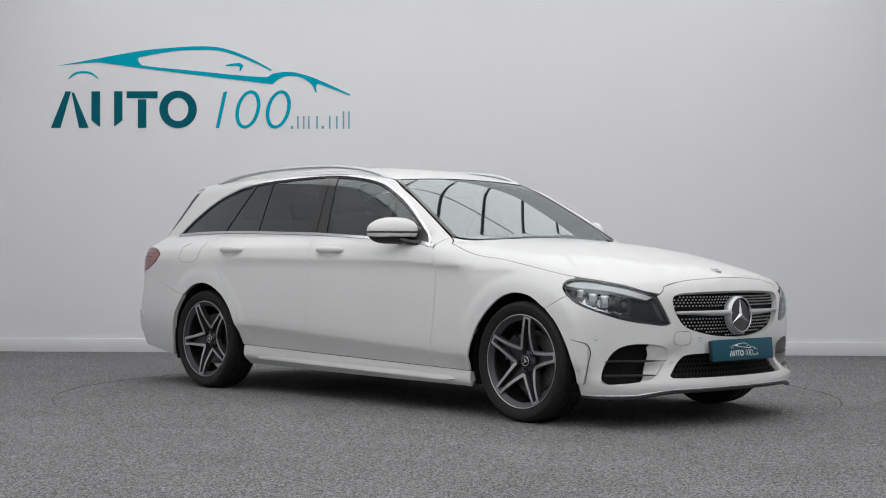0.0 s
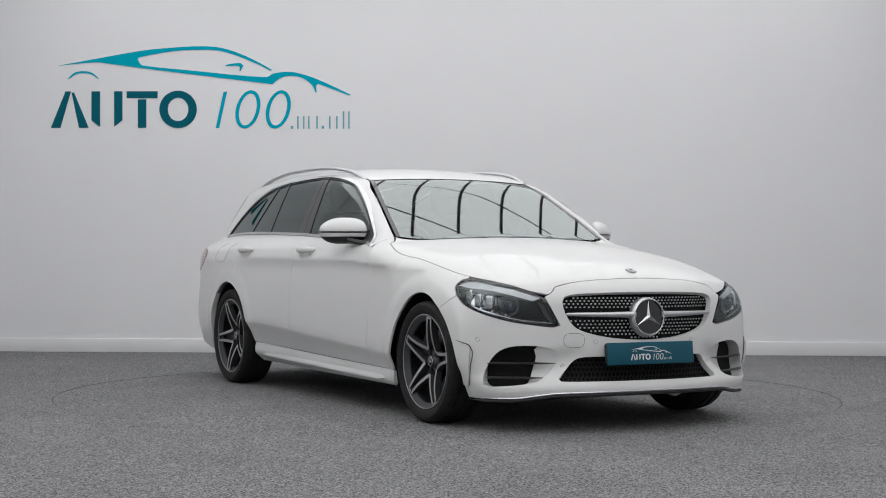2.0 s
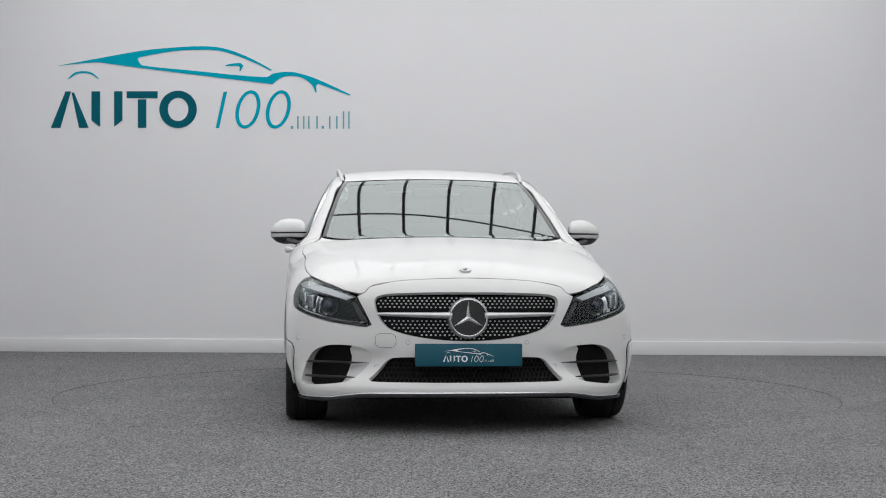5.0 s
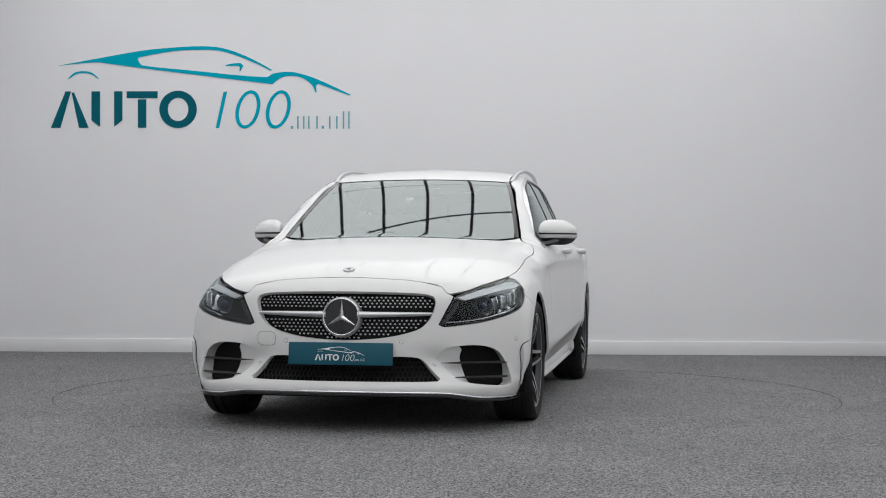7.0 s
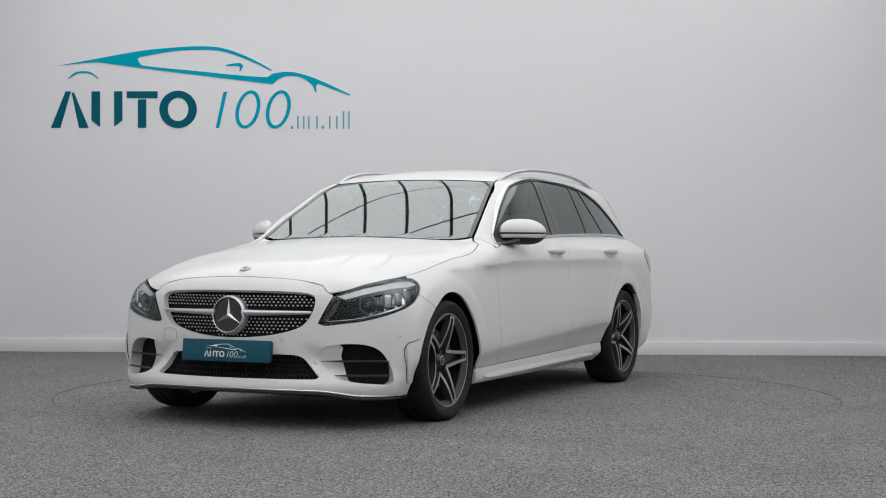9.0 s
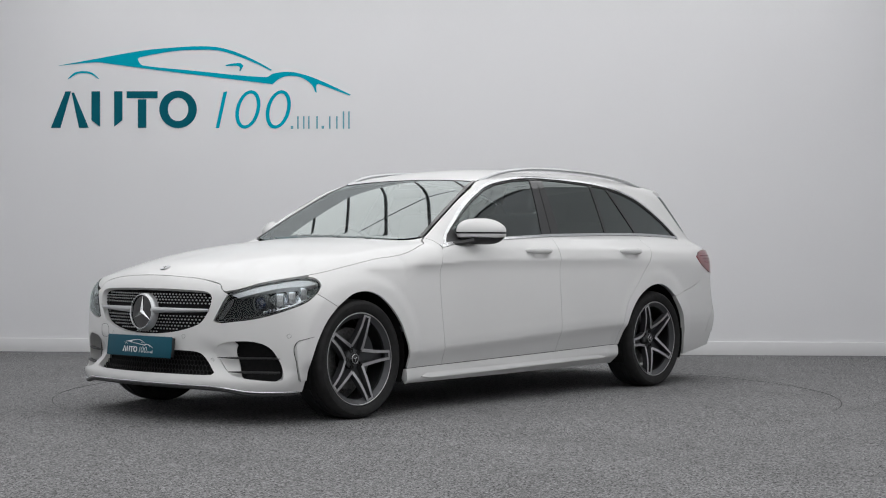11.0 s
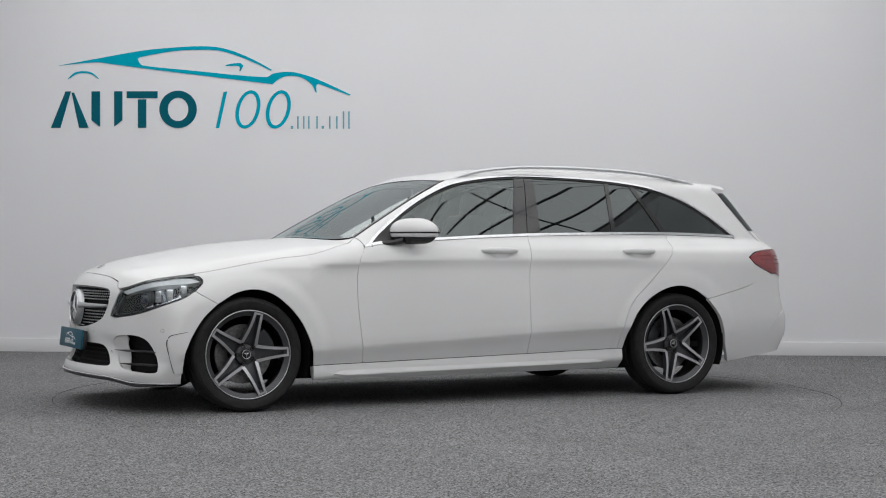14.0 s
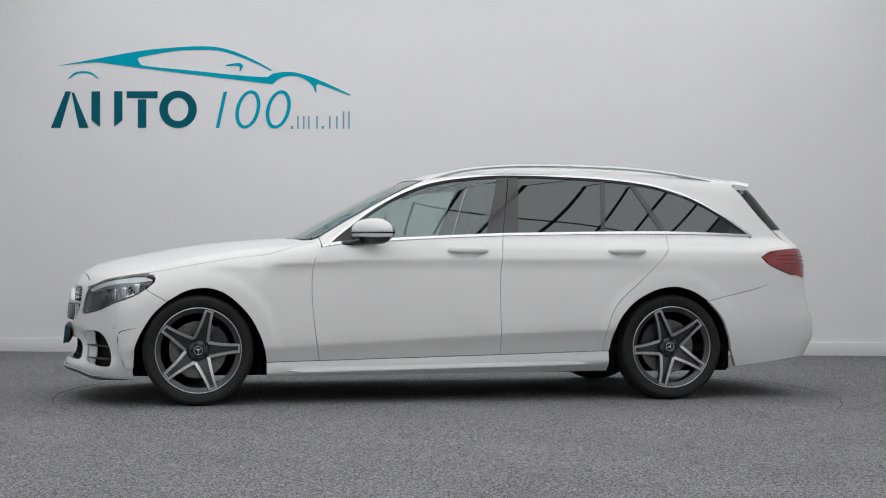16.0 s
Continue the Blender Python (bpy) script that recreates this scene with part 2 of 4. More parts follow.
BONNET_TOP = spline([(2.35, 0.56), (2.16, 0.728), (2.0, 0.815), (1.755, 0.876), (1.44, 0.933), (1.1, 0.969), (0.8, 0.990), (0.5, 0.998)])
CABIN_TOP = spline([(1.0, 0.875), (0.66, 1.066), (0.37, 1.222), (0.12, 1.340), (-0.05, 1.393), (-0.25, 1.425), (-0.6, 1.445),
                    (-1.14, 1.445), (-1.6, 1.424), (-2.04, 1.378), (-2.2, 1.348), (-2.6, 1.25)])


def TOP(x):
    """Height of the middle line: bonnet, then screen and roof."""
    return smax(BONNET_TOP(x), CABIN_TOP(x), 0.012)


CROWN = spline([(2.3, 0.30), (1.9, 0.205), (1.7, 0.165), (1.4, 0.135), (1.0, 0.095), (0.75, 0.062), (0.45, 0.054), (0.15, 0.055), (-0.1, 0.08), (-0.4, 0.108), (-1.2, 0.125), (-2.3, 0.13)])
BOW = spline([(2.0, 0.0), (1.4, 0.02), (1.0, 0.06), (0.75, 0.08), (0.45, 0.08), (0.15, 0.075), (-0.1, 0.05), (-0.4, 0.02), (-1.0, 0.0), (-2.3, 0.0)])
PLAN = spline([(2.3, 0.845), (1.9, 0.868), (1.42, 0.889), (0.9, 0.893), (0.2, 0.9), (-0.6, 0.903), (-1.42, 0.905), (-1.9, 0.872), (-2.3, 0.80), (-2.6, 0.72)])
LOWER = curve([(0.10, -0.13), (0.19, -0.093), (0.25, -0.069), (0.30, -0.049), (0.35, -0.0270), (0.380, -0.0112), (0.396, -0.0040), (0.42, -0.0010), (0.50, 0.0), (0.62, -0.003), (0.74, -0.006),
               (0.80, -0.0075), (0.845, -0.010), (0.87, -0.017), (0.93, -0.044), (1.0, -0.081), (1.1, -0.13)])
CREASE = spline([(1.7, 0.785), (1.38, 0.799), (1.08, 0.817), (0.75, 0.836), (0.54, 0.849), (0.3, 0.856), (-0.2, 0.858), (-0.9, 0.859), (-1.6, 0.86)])


def flank(x, z):
    """Hollow under the shoulder crease, the flare of the wheel arches and the cups behind the door handles."""
    d = np.clip(CREASE(np.clip(x, -1.6, 1.7)) - z, 0, None) / 0.055
    fade = np.clip((x + 1.45) / 0.5, 0, 1) * np.clip((1.65 - x) / 0.4, 0, 1)
    out = -0.0120 * fade * fade * (3 - 2 * fade) * d * np.exp(1 - d)
    for wx, amount in ((1.42, 0.014), (-1.42, 0.010)):
        t = np.clip((0.49 - np.hypot(x - wx, z - 0.33)) / 0.08, 0, 1)
        out = out + amount * t * t * (3 - 2 * t)
    for hx in (-0.157, -1.138):
        q = ((x - hx) / 0.092) ** 2 + ((z - 0.893) / 0.036) ** 2
        out = out - 0.018 * np.clip(1 - q, 0, 1) ** 2
    return out


PLAIN = curve([(0.10, -0.13), (0.19, -0.062), (0.25, -0.040), (0.30, -0.028), (0.35, -0.017), (0.41, -0.007), (0.50, -0.001), (0.62, -0.004), (0.74, -0.010)])


WAIST = spline([(1.2, 0.0), (0.8, 0.02), (0.6, 0.043), (0.45, 0.026), (0.2, 0.010), (-0.1, 0.015), (-0.4, 0.027), (-0.7, 0.040), (-1.2, 0.062), (-1.5, 0.078), (-1.9, 0.092), (-2.3, 0.096)])


def SIDE(x, z):
    """How far the flank stands in: crease above the sill, shoulder, then the leaning glass."""
    rise = 0.050 * np.clip(x, -1.1, 1.1) * np.clip((0.66 - z) / 0.25, 0, 1)
    door = np.clip((1.2 - np.abs(x)) / 0.12, 0, 1)
    low = LOWER(z + rise)
    low = np.where(z < 0.6, door * low + (1 - door) * np.maximum(PLAIN(z), low), low)
    low = low + flank(x, z)
    step = np.clip((z - 0.915) / 0.085, 0, 1)
    low = low - WAIST(np.clip(x, -2.3, 1.2)) * step * step * (3 - 2 * step)
    return np.where(z > 1.0, -WAIST(np.clip(x, -2.3, 1.2)) - 0.081 - 0.44 * (z - 1.0) - 0.12 * (z - 1.0) ** 2, low)


NOSE = spline([(0.12, 2.12), (0.19, 2.185), (0.235, 2.195), (0.29, 2.165), (0.38, 2.16), (0.46, 2.165), (0.58, 2.165), (0.68, 2.158), (0.8, 2.13), (1.0, 2.1)])
TAIL = curve([(0.15, -2.36), (0.25, -2.43), (0.37, -2.485), (0.47, -2.49), (0.56, -2.465), (0.67, -2.44), (0.85, -2.43), (0.95, -2.40),
              (1.05, -2.31), (1.2, -2.19), (1.30, -2.12), (1.5, -2.0)])


EASE = spline([(2.3, 0.9), (1.4, 0.96), (0.95, 0.96), (0.6, 0.89), (0.3, 0.88), (-0.1, 0.95), (-0.5, 0.985), (-2.3, 0.985)])


def form(p):
    """Below zero inside the car, above zero outside; about metres near the skin."""
    x, y, z = p[..., 0], np.abs(p[..., 1]), p[..., 2]
    side = (y - (PLAN(x) + SIDE(x, z))) * 0.93
    xb = x + BOW(x) * y * y
    top = (z - (TOP(xb) - CROWN(x) * y * y)) * EASE(x)
    nose = x - (NOSE(z) - 0.27 * (y / 0.84) ** 2.1)
    tail = (TAIL(z) + 0.085 * (y / 0.7) ** 2.6) - x
    k = 0.08 - 0.03 * np.exp(-((x - 0.42) / 0.26) ** 4) + 0.10 * np.clip((x - 0.75) / 0.3, 0, 1) ** 2 * np.clip((2.15 - x) / 0.3, 0.3, 1)
    f = smax(side, top, k)
    f = smax(f, nose, 0.07)
    return smax(f, tail, 0.09)


def TUCK(z):
    """How much the round of the tail is drawn in above the waist."""
    step = np.clip((z - 0.915) / 0.085, 0, 1)
    return 1 / (1 - 0.093 * step * step * (3 - 2 * step) / (0.72 - 0.42 * np.clip(z - 1.0, 0, 0.4)))


def way_out(kind, a, b):
    """Rays that leave the car: 'S' round the sides by (u, z), 'T' upwards by (x, y)."""
    a, b = np.asarray(a, float), np.asarray(b, float)
    zero, one = np.zeros_like(a), np.ones_like(a)
    if kind == "T":
        return np.stack([a, b, zero + 0.45], -1), np.stack([zero, zero, one], -1)
    ang = np.where(a > 1.2, (a - 1.2) / 0.95, np.where(a < -1.4, a + 1.4, 0.0))
    ang = np.where(a < -1.4, np.arctan2(TUCK(b) * np.sin(ang), np.cos(ang)), ang)
    o = np.stack([np.clip(a, -1.4, 1.2), zero, b], -1)
    return o, np.stack([np.sin(ang), np.cos(ang), zero], -1)


def skin(kind, a, b, lift=0.0):
    """Places on the skin and the outward normals there."""
    o, d = way_out(kind, a, b)
    lo, hi = np.zeros(len(o)), np.full(len(o), 1.6)
    for _ in range(26):
        mid = (lo + hi) / 2
        inside = form(o + d * mid[:, None]) < 0
        lo, hi = np.where(inside, mid, lo), np.where(inside, hi, mid)
    p = o + d * hi[:, None]
    n = slope(p)
    return p + n * np.reshape(lift, (-1, 1)), n


def slope(p):
    e = 0.004
    n = np.stack([form(p + np.eye(3)[i] * e) - form(p - np.eye(3)[i] * e) for i in range(3)], -1)
    return n / np.maximum(np.linalg.norm(n, axis=1, keepdims=True), 1e-9)


CX, CY = -0.179, 0.1185          # the turntable's axle, in the car's own space


def panel(name, kind, outline, mat, parent, label="", holes=(), step=0.03, gap=0.0014, hem=0.012, lift=0.0, hole_hem=0.05,
          mirror=0, whole=False, smooth=0.02):
    """A shaped sheet that lies on the car's skin. mirror: 1 for the other side; whole: both sides in one sheet."""
    outer = inset(rounded(outline, smooth), gap)
    inner = [rounded(h, smooth) for h in holes]
    v2, f, starts = flat_mesh(outer, inner, step)
    if whole:
        centre = v2[:, 1] < 0.0035 if kind == "T" else (v2[:, 0] > NOSE_U - 0.0035) | (v2[:, 0] < REAR_U + 0.0035)
        v2[centre, 1 if kind == "T" else 0] = 0.0 if kind == "T" else (NOSE_U if v2[:, 0].max() > 0 else REAR_U)
    p, n = skin(kind, v2[:, 0], v2[:, 1], lift(v2[:, 0], v2[:, 1]) if callable(lift) else lift)
    if callable(lift):
        e = 0.003
        du = skin(kind, v2[:, 0] + e, v2[:, 1], lift(v2[:, 0] + e, v2[:, 1]))[0] - skin(kind, v2[:, 0] - e, v2[:, 1], lift(v2[:, 0] - e, v2[:, 1]))[0]
        dv = skin(kind, v2[:, 0], v2[:, 1] + e, lift(v2[:, 0], v2[:, 1] + e))[0] - skin(kind, v2[:, 0], v2[:, 1] - e, lift(v2[:, 0], v2[:, 1] - e))[0]
        bent = np.cross(du, dv)
        bent /= np.maximum(np.linalg.norm(bent, axis=1, keepdims=True), 1e-12)
        n = bent * np.sign(np.sum(bent * n, 1, keepdims=True))
    q = p[f]
    face_n = np.cross(q[:, 1] - q[:, 0], q[:, 2] - q[:, 0])
    turn = np.sum(face_n * n[f[:, 0]], 1) < 0
    f[turn] = f[turn][:, ::-1]
    verts, norms, faces = list(p), list(n), [tuple(t) for t in f]
    for li, (s, m) in enumerate(starts):
        deep = hem if li == 0 else hole_hem
        if not deep:
            continue
        ring, rn = p[s:s + m], n[s:s + m]
        along = np.roll(ring, -1, 0) - np.roll(ring, 1, 0)
        out = np.cross(along, rn)
        out /= np.maximum(np.linalg.norm(out, axis=1, keepdims=True), 1e-9)
        inward = ring.mean(0) - ring
        if np.mean(np.sum(out * inward, 1)) > 0:
            out = -out
        if li:
            out = -out
        low = ring - rn * deep
        k = len(verts)
        verts += list(ring) + list(low)
        norms += list(out) + list(out)
        for i in range(m):
            j = (i + 1) % m
            if whole and ring[i][1] < 0.004 and ring[j][1] < 0.004:
                continue
            a, b, c, d = k + i, k + j, k + m + j, k + m + i
            nn = np.cross(verts[b] - verts[a], verts[d] - verts[a])
            faces.append((a, b, c, d) if np.dot(nn, out[i]) > 0 else (d, c, b, a))
    verts, norms = np.array(verts), np.array(norms)
    flip = np.array([1, -1, 1])
    if whole:
        k = len(verts)
        faces = faces + [tuple(i + k for i in reversed(t)) for t in faces]
        verts, norms = np.concatenate([verts, verts * flip]), np.concatenate([norms, norms * flip])
    elif mirror:
        verts, norms, faces = verts * flip, norms * flip, [tuple(reversed(t)) for t in faces]
    return build(name, verts, faces, mat, parent, label, normals=norms)


def other(piece, mirror):
    """The piece, or its mirror image on the car's other side."""
    return moved(piece, Matrix.Diagonal((1, -1, 1, 1))) if mirror else piece


def strip(kind, line, lift=0.0, n=None):
    """Places along a line of the skin."""
    p = np.asarray(line, float)
    d = np.concatenate([[0], np.cumsum(np.linalg.norm(np.diff(p, axis=0), axis=1))])
    s = np.linspace(0, d[-1], n or max(8, int(d[-1] / 0.02)))
    a, b = curve(list(zip(d, p[:, 0])))(s), curve(list(zip(d, p[:, 1])))(s)
    return skin(kind, a, b, lift)[0]


SKEW = Matrix.Translation((0, WALL, 0)) @ pose(0, 0, 0, 0, 0, -0.84) @ Matrix.Translation((0, -WALL, 0))     # the wall stands a little askew


# ---- the studio: floor, turntable, walls, roof light ----
def studio():
    r = 2.45
    outer = np.array([(-6.3, -13.1), (6.3, -13.1), (6.3, WALL + 0.3), (-6.3, WALL + 0.3)], float)
    ring = np.array([(r * math.cos(a), r * math.sin(a)) for a in np.linspace(0, 2 * math.pi, 129)[:-1]])
    v, f, _ = flat_mesh(outer, [ring], 0.6)
    floor = build("floor", [(x, y, 0.0) for x, y in v], [t if np.cross(v[t[1]] - v[t[0]], v[t[2]] - v[t[0]]) > 0 else t[::-1] for t in f], carpet, shift=False)
    tagged(floor, "grey flecked carpet floor round the turntable", "floor", kind="structure")
    pit = build("turntable_gap", *lathe([(r - 0.03, -0.012), (r + 0.03, -0.012)], 96), gap_dark, shift=False)
    pit.rotation_euler = (radians(90), 0, 0)
    pit.location = (0, 0, 0)
    tagged(pit, "dark narrow gap round the turntable edge", "gap", kind="structure")
    disc = [(0.0, 0.012), (1.9, 0.012), (2.15, 0.0075), (r - 0.03, 0.0), (r - 0.0042, -0.001)]
    v, f = lathe(disc, 128)
    table = build("turntable", [(x, -z, y) for x, y, z in v], [q for q in f], carpet, shift=False)
    bm = bmesh.new()
    bm.from_mesh(table.data)
    bmesh.ops.remove_doubles(bm, verts=bm.verts, dist=1e-5)
    bmesh.ops.recalc_face_normals(bm, faces=bm.faces)
    bm.to_mesh(table.data)
    bm.free()
    wall = lathe([(r - 0.0042, -0.0012), (r - 0.0042, -0.03)], 128)
    build("edge_band", [(x, -z, y) for x, y, z in wall[0]], wall[1], gap_dark, table, "dark bound carpet edge", shift=False)
    tagged(table, "round carpeted turntable set flush in the floor", "turntable")
    # South, west and east walls are unseen, added pale to bounce light.
    for name, b in (("wall_north", (-6.4, 6.4, WALL, WALL + 0.2, -0.1, 7.0)), ("wall_south", (-6.4, 6.4, -13.2, -13.0, -0.1, 7.0)),
                    ("wall_west", (-4.9, -4.7, -13.0, WALL + 0.3, -0.1, 7.0)), ("wall_east", (4.7, 4.9, -13.0, WALL + 0.3, -0.1, 7.0))):
        w = build(name, *box(*b), bounce_paint if name == "wall_south" else wall_paint, shift=False, sharp=30)
        if name == "wall_north":
            w.matrix_basis = SKEW
        tagged(w, "unseen white back wall, added to bounce light" if name == "wall_south" else "smooth light grey wall (unseen bounce walls at the sides)", "wall", kind="structure")
    v, f = soft_box(-6.2, 6.2, WALL - 0.016, WALL + 0.05, -0.02, 0.1205, 0.005, 2)
    board = build("baseboard", v, f, trim_paint, shift=False)
    board.matrix_basis = SKEW
    tagged(board, "pale grey painted skirting board along the wall", "skirting", kind="structure")
    # Unseen lid, kept pale so that it returns stray light.
    lid = build("ceiling", *box(-6.4, 6.4, -13.2, WALL + 0.4, CEILING + 0.5, CEILING + 0.6), bounce_paint, shift=False)
    tagged(lid, "unseen pale ceiling, added to return light downwards", "ceiling", kind="structure")
    sheet = build("roof_light", *box(-3.9, 3.9, -12.6, 3.75, CEILING, CEILING + 0.1), roof_sheet, shift=False)
    tagged(sheet, "large white translucent light panel under the ceiling", "light panel", kind="structure")
    for i in range(17):
        x = 0.15 + (i - 8) * 0.47
        b = build("roof_beam", *soft_box(x - 0.017, x + 0.017, -12.6, 3.75, CEILING - 0.035, CEILING - 0.004, 0.01, 1), beam_paint, shift=False)
        tagged(b, "dark steel roof beam under the roof light", "beam", "roof beams", "structure")
    for i in range(14):
        y = -11.7 + i * 1.05
        b = build("roof_purlin", *soft_box(-3.8, 3.8, y - 0.010, y + 0.010, CEILING - 0.06, CEILING - 0.035, 0.008, 1), beam_paint, shift=False)
        tagged(b, "thin dark steel purlin under the roof beams", "purlin", "roof purlins", "structure")
    return table


def flat_shape(name, outline, mat, parent, scale, origin, thick=0.004, step=0.03, holes=(), smooth=6.0):
    """A flat cut-out in the upright plane y = 0 that faces -y; outline in drawing units with y down."""
    outer = rounded(outline, smooth)
    inner = [rounded(h, smooth) for h in holes]
    to = lambda q: np.stack([(q[:, 0] - origin[0]) * scale, -(q[:, 1] - origin[1]) * scale], 1)
    loops = [to(outer), *[to(h) for h in inner]]
    v, f, starts = flat_mesh(loops[0], loops[1:], 10.0)
    k = len(v)
    verts = [(x, -thick, z) for x, z in v] + [(x, 0.0, z) for x, z in v]
    faces = []
    for t in f:
        a, b, c = v[t[0]], v[t[1]], v[t[2]]
        faces.append(tuple(t) if np.cross(b - a, c - a) > 0 else tuple(t[::-1]))
    for s, m in starts:
        lp = v[s:s + m]
        ccw = np.sum(lp[:, 0] * np.roll(lp[:, 1], -1) - lp[:, 1] * np.roll(lp[:, 0], -1)) > 0
        for i in range(m):
            j = (i + 1) % m
            q = (s + i, s + i + k, s + j + k, s + j)
            faces.append(q if ccw != (s > 0) else q[::-1])
    return build(name, verts, faces, mat, parent, shift=False, sharp=20)


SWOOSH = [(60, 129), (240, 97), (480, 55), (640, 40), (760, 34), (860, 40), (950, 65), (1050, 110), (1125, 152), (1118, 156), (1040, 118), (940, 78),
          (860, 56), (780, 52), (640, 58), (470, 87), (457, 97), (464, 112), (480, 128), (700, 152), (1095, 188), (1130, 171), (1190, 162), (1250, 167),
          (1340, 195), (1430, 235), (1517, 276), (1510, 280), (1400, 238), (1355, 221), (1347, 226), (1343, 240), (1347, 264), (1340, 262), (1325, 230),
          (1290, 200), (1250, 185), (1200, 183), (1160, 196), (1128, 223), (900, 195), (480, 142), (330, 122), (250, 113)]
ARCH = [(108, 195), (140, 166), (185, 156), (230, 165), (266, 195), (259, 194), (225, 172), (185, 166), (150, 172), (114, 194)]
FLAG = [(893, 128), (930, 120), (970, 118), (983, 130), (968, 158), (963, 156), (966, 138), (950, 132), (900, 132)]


def ellipse(cx, cy, rx, ry, lean=0.0, n=28):
    return [(cx + rx * math.cos(a) - lean * ry * math.sin(a), cy + ry * math.sin(a)) for a in np.linspace(0, 2 * math.pi, n + 1)[:-1]]


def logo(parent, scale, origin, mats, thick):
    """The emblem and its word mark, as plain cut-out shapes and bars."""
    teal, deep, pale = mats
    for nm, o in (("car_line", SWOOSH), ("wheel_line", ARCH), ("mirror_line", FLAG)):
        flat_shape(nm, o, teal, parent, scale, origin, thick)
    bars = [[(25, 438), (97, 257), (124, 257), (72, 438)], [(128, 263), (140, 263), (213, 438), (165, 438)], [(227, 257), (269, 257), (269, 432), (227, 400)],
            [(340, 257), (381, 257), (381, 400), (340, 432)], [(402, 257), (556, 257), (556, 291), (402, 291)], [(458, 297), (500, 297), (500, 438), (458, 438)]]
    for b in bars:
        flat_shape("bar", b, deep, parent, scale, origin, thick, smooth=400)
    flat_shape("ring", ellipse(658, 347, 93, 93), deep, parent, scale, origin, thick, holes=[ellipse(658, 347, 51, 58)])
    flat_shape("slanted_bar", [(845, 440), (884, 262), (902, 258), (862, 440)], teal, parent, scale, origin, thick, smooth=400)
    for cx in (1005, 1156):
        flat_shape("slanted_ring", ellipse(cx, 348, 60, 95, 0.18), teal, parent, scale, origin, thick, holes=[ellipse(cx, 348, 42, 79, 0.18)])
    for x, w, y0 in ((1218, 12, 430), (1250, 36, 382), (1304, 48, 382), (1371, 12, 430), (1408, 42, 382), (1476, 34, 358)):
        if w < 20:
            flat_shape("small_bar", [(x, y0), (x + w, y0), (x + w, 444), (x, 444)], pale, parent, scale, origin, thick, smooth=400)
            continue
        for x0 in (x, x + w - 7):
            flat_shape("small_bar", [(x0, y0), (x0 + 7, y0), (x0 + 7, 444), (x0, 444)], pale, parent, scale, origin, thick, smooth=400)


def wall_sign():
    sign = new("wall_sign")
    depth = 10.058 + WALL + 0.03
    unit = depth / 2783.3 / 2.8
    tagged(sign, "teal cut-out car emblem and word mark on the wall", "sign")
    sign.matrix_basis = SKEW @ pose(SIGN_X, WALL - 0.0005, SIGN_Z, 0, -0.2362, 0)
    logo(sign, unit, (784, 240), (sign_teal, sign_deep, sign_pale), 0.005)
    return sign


# ---- the car ----
NOSE_U, REAR_U = 1.2 + 0.95 * math.pi / 2, -1.4 - math.pi / 2


def round_u(p):
    """The places p on the skin, as (u, z) round the sides."""
    x, y = p[:, 0], np.abs(p[:, 1])
    u = np.where(x > 1.2, 1.2 + 0.95 * np.arctan2(x - 1.2, y), np.where(x < -1.4, -1.4 - np.arctan2(-1.4 - x, y * TUCK(p[:, 2])), x))
    return [(float(a), float(b)) for a, b in zip(u, p[:, 2])]


def from_top(pts):
    a = np.array(pts, float)
    return round_u(skin("T", a[:, 0], a[:, 1])[0])


def to_top(pts):
    a = np.array(pts, float)
    return [(float(q[0]), float(q[1])) for q in skin("S", a[:, 0], a[:, 1])[0]]


SCREEN_EDGE = [(0.715, 0.695), (0.55, 0.663), (0.30, 0.609), (0.14, 0.570), (0.06, 0.547)]
ROOF_EDGE = [(-0.06, 0.54), (-0.25, 0.54), (-0.6, 0.538), (-1.1, 0.518), (-1.6, 0.492), (-1.97, 0.462)]
BONNET_CORNER = [(0.715, 0.700), (0.76, 0.732), (0.84, 0.783)]
BONNET_SIDE = [(1.027, 0.884), (1.2, 0.864), (1.461, 0.826), (1.70, 0.784), (1.81, 0.768), (1.90, 0.755), (2.0, 0.735), (2.094, 0.705), (2.168, 0.690)]
BONNET_FRONT = [(2.188, 0.702), (2.203, 0.728), (2.32, 0.754), (2.50, 0.767), (NOSE_U, 0.772)]
DOOR_FRONT = [(0.712, 0.927), (0.757, 0.84), (0.77, 0.643), (0.748, 0.42), (0.721, 0.266)]
DOOR_MID = [(-0.36, 0.292), (-0.352, 0.50), (-0.350, 0.725), (-0.365, 0.88), (-0.386, 1.001)]
DOOR_REAR = [(-0.992, 0.309), (-1.008, 0.45), (-1.067, 0.59), (-1.221, 0.736), (-1.36, 0.87), (-1.41, 0.94), (-1.438, 1.017)]
ARCH_FRONT = [(1.029, 0.259), (1.042, 0.33), (1.071, 0.418), (1.122, 0.515), (1.202, 0.605), (1.29, 0.665), (1.39, 0.69), (1.50, 0.673), (1.60, 0.612)]
ARCH_NOSE = [(1.60, 0.612), (1.66, 0.548), (1.70, 0.48), (1.733, 0.402), (1.765, 0.29), (1.79, 0.175)]
ARCH_REAR = [(-1.664, 0.612), (-1.56, 0.67), (-1.453, 0.695), (-1.36, 0.69), (-1.271, 0.661), (-1.18, 0.608), (-1.098, 0.522), (-1.05, 0.42), (-1.032, 0.309)]
